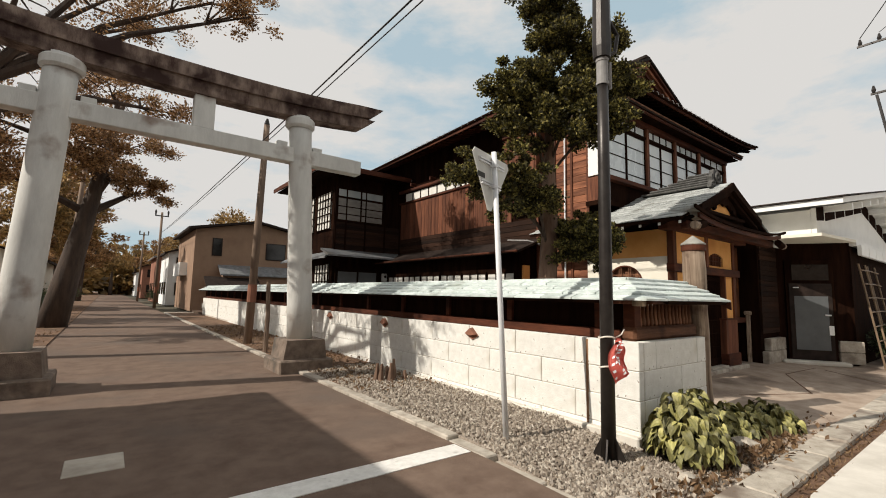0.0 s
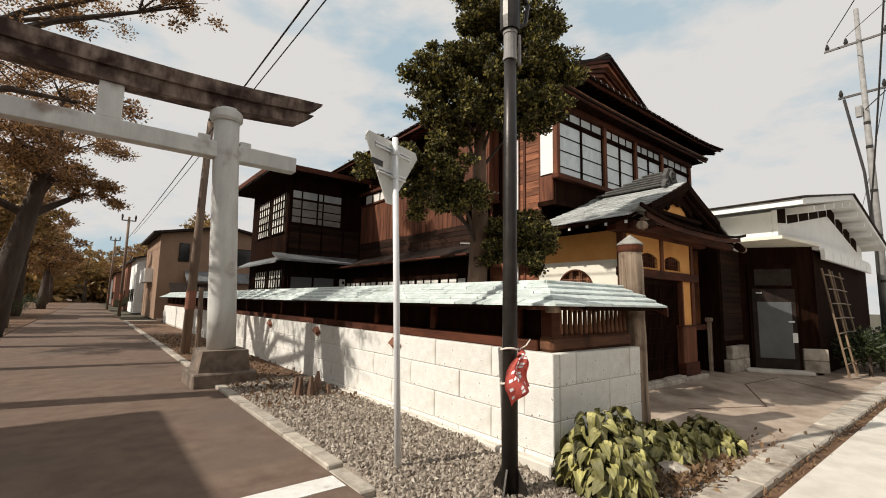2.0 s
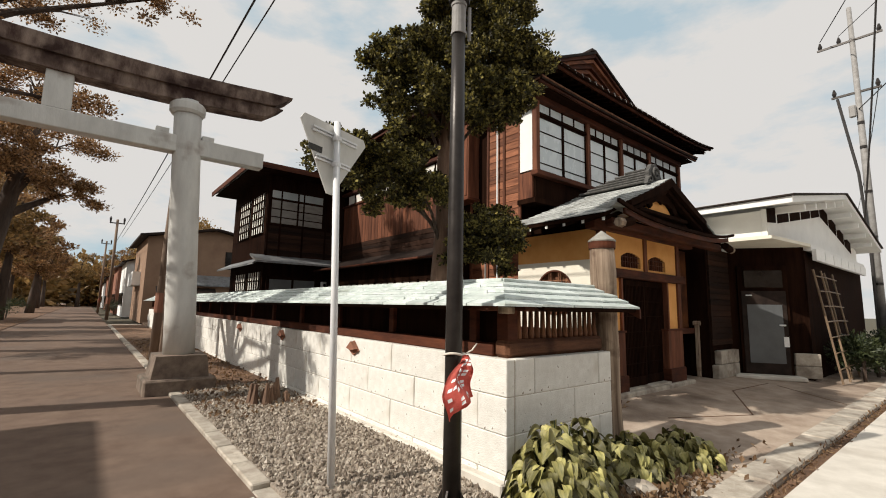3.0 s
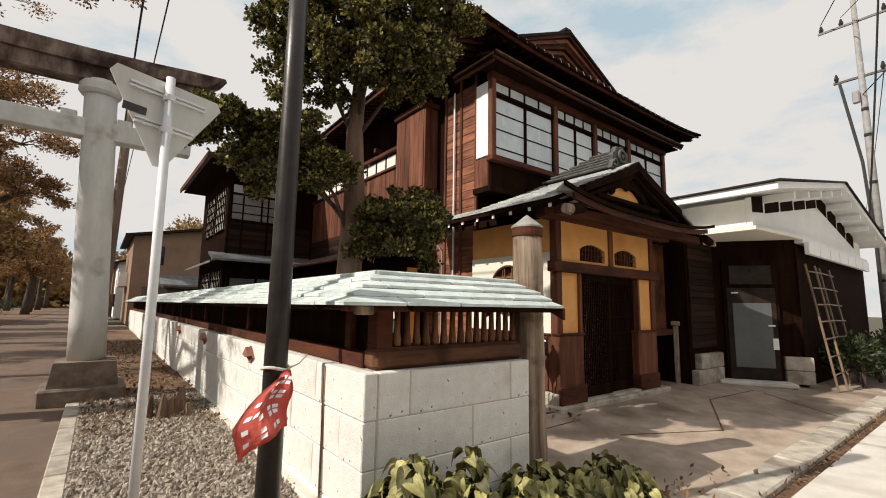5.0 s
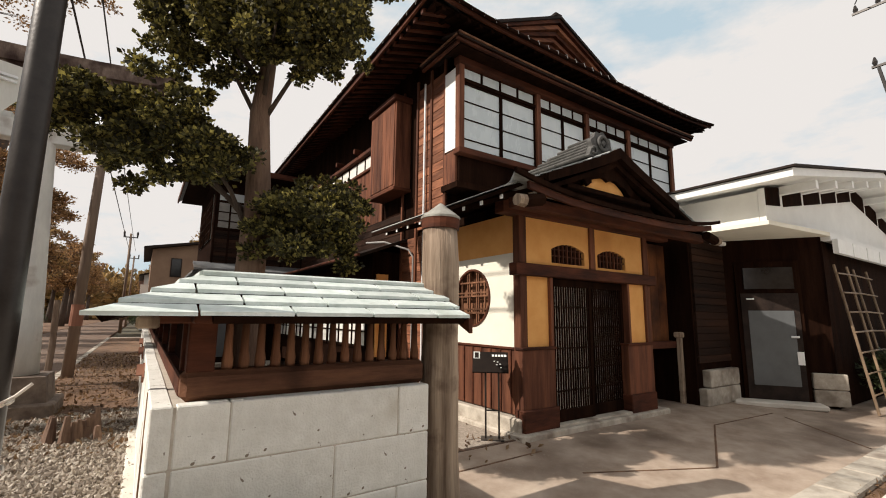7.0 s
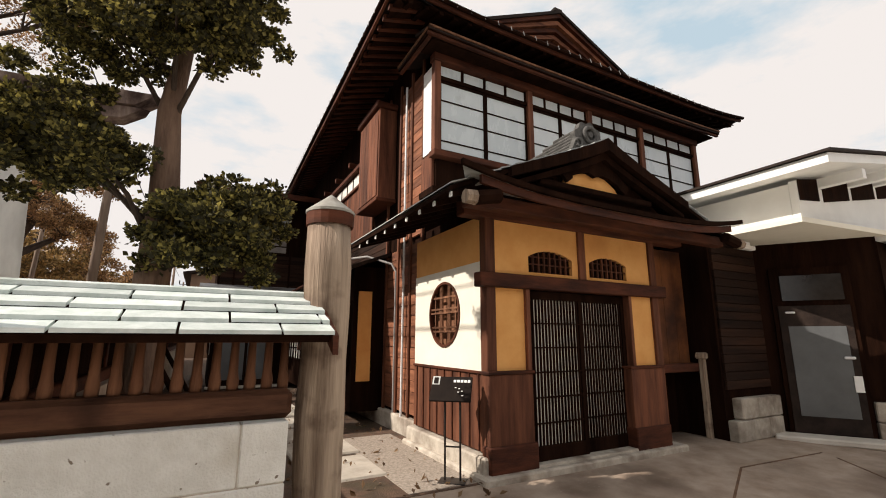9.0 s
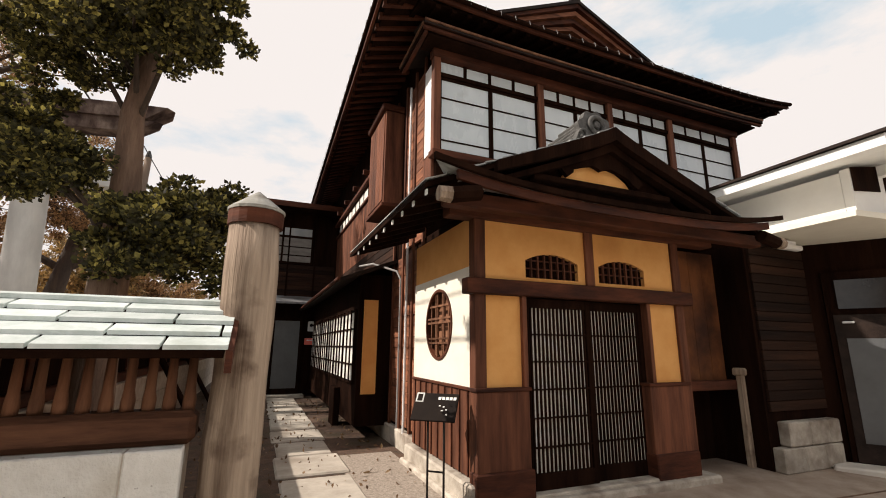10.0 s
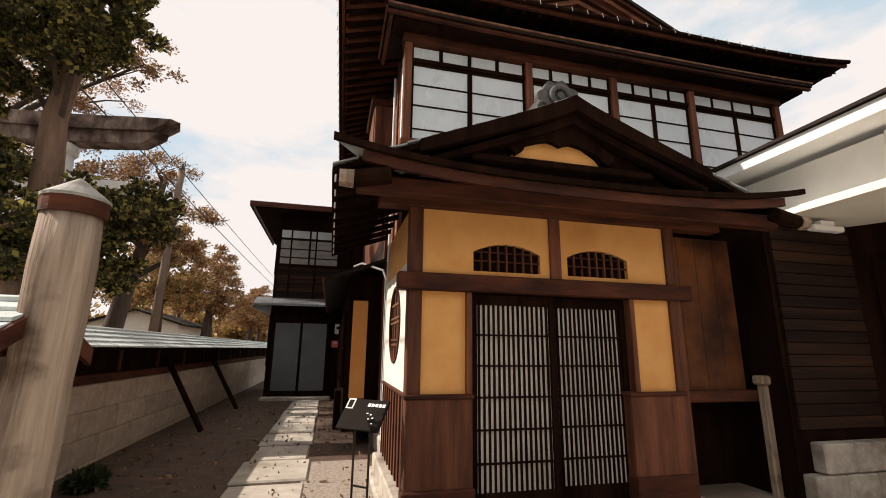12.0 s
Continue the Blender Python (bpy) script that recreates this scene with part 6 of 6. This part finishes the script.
# manhole-like patch in the lane
solid("lid", box(-0.2, 0.22, 4.75, 5.2, -0.02, 0.008, 0.006), "concrete", "square concrete lid set in the asphalt", "lid", "structure")
# slab joints of the forecourt
def drive_z(y):
    return -0.06 + 0.11 * min(1, max(0, (y - 1.64) / 2.36))


for (xa, ya), (xb, yb) in (((8.3, 2.95), (9.7, 2.35)), ((9.7, 2.35), (11.5, 3.2)), ((6.9, 3.55), (8.4, 3.6)), ((11.5, 3.2), (13.2, 3.1)), ((12.2, 1.7), (13.1, 2.9))):
    n = Vector((-(yb - ya), xb - xa, 0)).normalized() * 0.012
    solid("joint", slab([(xa - n.x, ya - n.y, drive_z(ya) + 0.004), (xb - n.x, yb - n.y, drive_z(yb) + 0.004), (xb + n.x, yb + n.y, drive_z(yb) + 0.004), (xa + n.x, ya + n.y, drive_z(ya) + 0.004)], 0.03), "soil", "dark joint between forecourt slabs", "joint", "structure")

# ---- gravel, fallen leaves ----
v, f = [], []
for i in range(15000):
    y = 2.0 + 6.6 * rng.random() ** 1.25 if i < 12500 else rng.uniform(1.6, 2.6)
    x = rng.uniform(3.12, 4.62) if i < 12500 else rng.uniform(3.1, 6.2)
    if y < 1.68:
        continue
    s = rng.uniform(0.012, 0.03)
    c = Vector((x, y, bed_z(y) + s * 0.3))
    q = Euler((rng.uniform(0, 6), rng.uniform(0, 6), rng.uniform(0, 6))).to_matrix()
    k = len(v)
    for d in ((1.3, 0, 0), (-1.2, 0, 0), (0, 1, 0), (0, -0.95, 0), (0, 0, 0.75), (0, 0, -0.75)):
        v.append(c + q @ (Vector(d) * s * rng.uniform(0.8, 1.2)))
    f += [(k, k + 2, k + 4), (k + 2, k + 1, k + 4), (k + 1, k + 3, k + 4), (k + 3, k, k + 4), (k + 2, k, k + 5), (k + 1, k + 2, k + 5), (k + 3, k + 1, k + 5), (k, k + 3, k + 5)]
M["pebble"] = leaf_material("pebble", (0.19, 0.15, 0.115), (0.4, 0.335, 0.27), (0.62, 0.55, 0.46))
me = bpy.data.meshes.new("gravel")
me.from_pydata(v, [], f)
me.materials.append(M["pebble"])
tagged(new("gravel", me), "loose grey-brown gravel", "gravel", kind="stuff")
v, f = [], []
for i in range(5200):
    if i < 2600:
        x, y = rng.uniform(3.15, 4.6), rng.uniform(6.0, 20)
    elif i < 3600:
        x, y = rng.gauss(5.3, 0.9), rng.gauss(1.85, 0.12)
    elif i < 4300:
        x, y = rng.uniform(5.1, 8.4), rng.uniform(3.5, 13)
    else:
        x, y = -1.2 - abs(rng.gauss(0, 1.5)), rng.uniform(7, 40)
    leaves(v, f, (x, y, (bed_z(y) if x < 5 else -0.05 if y < 2.6 else 0.054) + 0.02), 0.02, 1, rng.uniform(0.04, 0.085), 0.4, 0.1, 0.6)
me = bpy.data.meshes.new("fallen_leaves")
me.from_pydata(v, [], f)
me.materials.append(M["litter"])
tagged(new("fallen_leaves", me), "scattered dry brown fallen leaves", "leaves", kind="stuff")

# ---- stone blocks of the garden wall ----
def block_mesh(length, height, depth, stone):
    bm = box(0, length, 0, depth, 0, height, 0.007)
    return mesh_of(bm, "block", stone)


shared = {}
COURSE = 0.315


def lay(x, y, z, length, height, turn, stone="stone_block"):
    key = (round(length, 2), round(height, 2), stone)
    if key not in shared:
        shared[key] = block_mesh(length - 0.007, height - 0.006, 0.1, stone)
    o = new("block", shared[key])
    o.parent = wall
    o.matrix_local = pose(x, y, z, 0, 0, turn)


for c in range(4):
    z = WTOP - COURSE * (c + 1)
    h = COURSE
    if c == 3:
        z, h = -0.3, WTOP - 3 * COURSE + 0.3
    jit = 0.004
    # street side, laid from the corner; x inwards
    y, first = WY, True
    while y < 22:
        L = (0.83 if c % 2 == 0 else 0.36) if first else 1.0
        first = False
        lay(WX + rng.uniform(-jit, jit) + 0.0, y + L - 0.004, z, L, h, -90)
        y += L
    cuts = [(4.74, 5.0), (5.0, 6.03), (6.03, 6.27)] if c % 2 == 0 else [(4.74, 5.6), (5.6, 6.27)]
    for a, b in cuts:
        lay(a + 0.004, WY + 0.004 + rng.uniform(-0.002, 0.002), z, b - a, h, 0)
# garden side, laid in the stone darkened to stand for shade
for c in range(3):
    y = 3.1 + (0.45 if c % 2 else 0.0)
    while y < 26:
        lay(WX + 0.4, y, WTOP - COURSE * (c + 1), 1.0, COURSE, 90, "inner_stone_shaded")
        y += 1.0
far_blocks = bmesh.new()
for c in range(3):
    z = WTOP - COURSE * (c + 1)
    y = 22 + (0.4 if c % 2 else 0.0)
    while y < WFAR:
        box(WX, WX + 0.1, y + 0.004, y + 0.996, z, z + COURSE - 0.007, bm=far_blocks)
        y += 1.0
tagged(part("far_blocks", far_blocks, "stone_block", wall), kind="stuff")
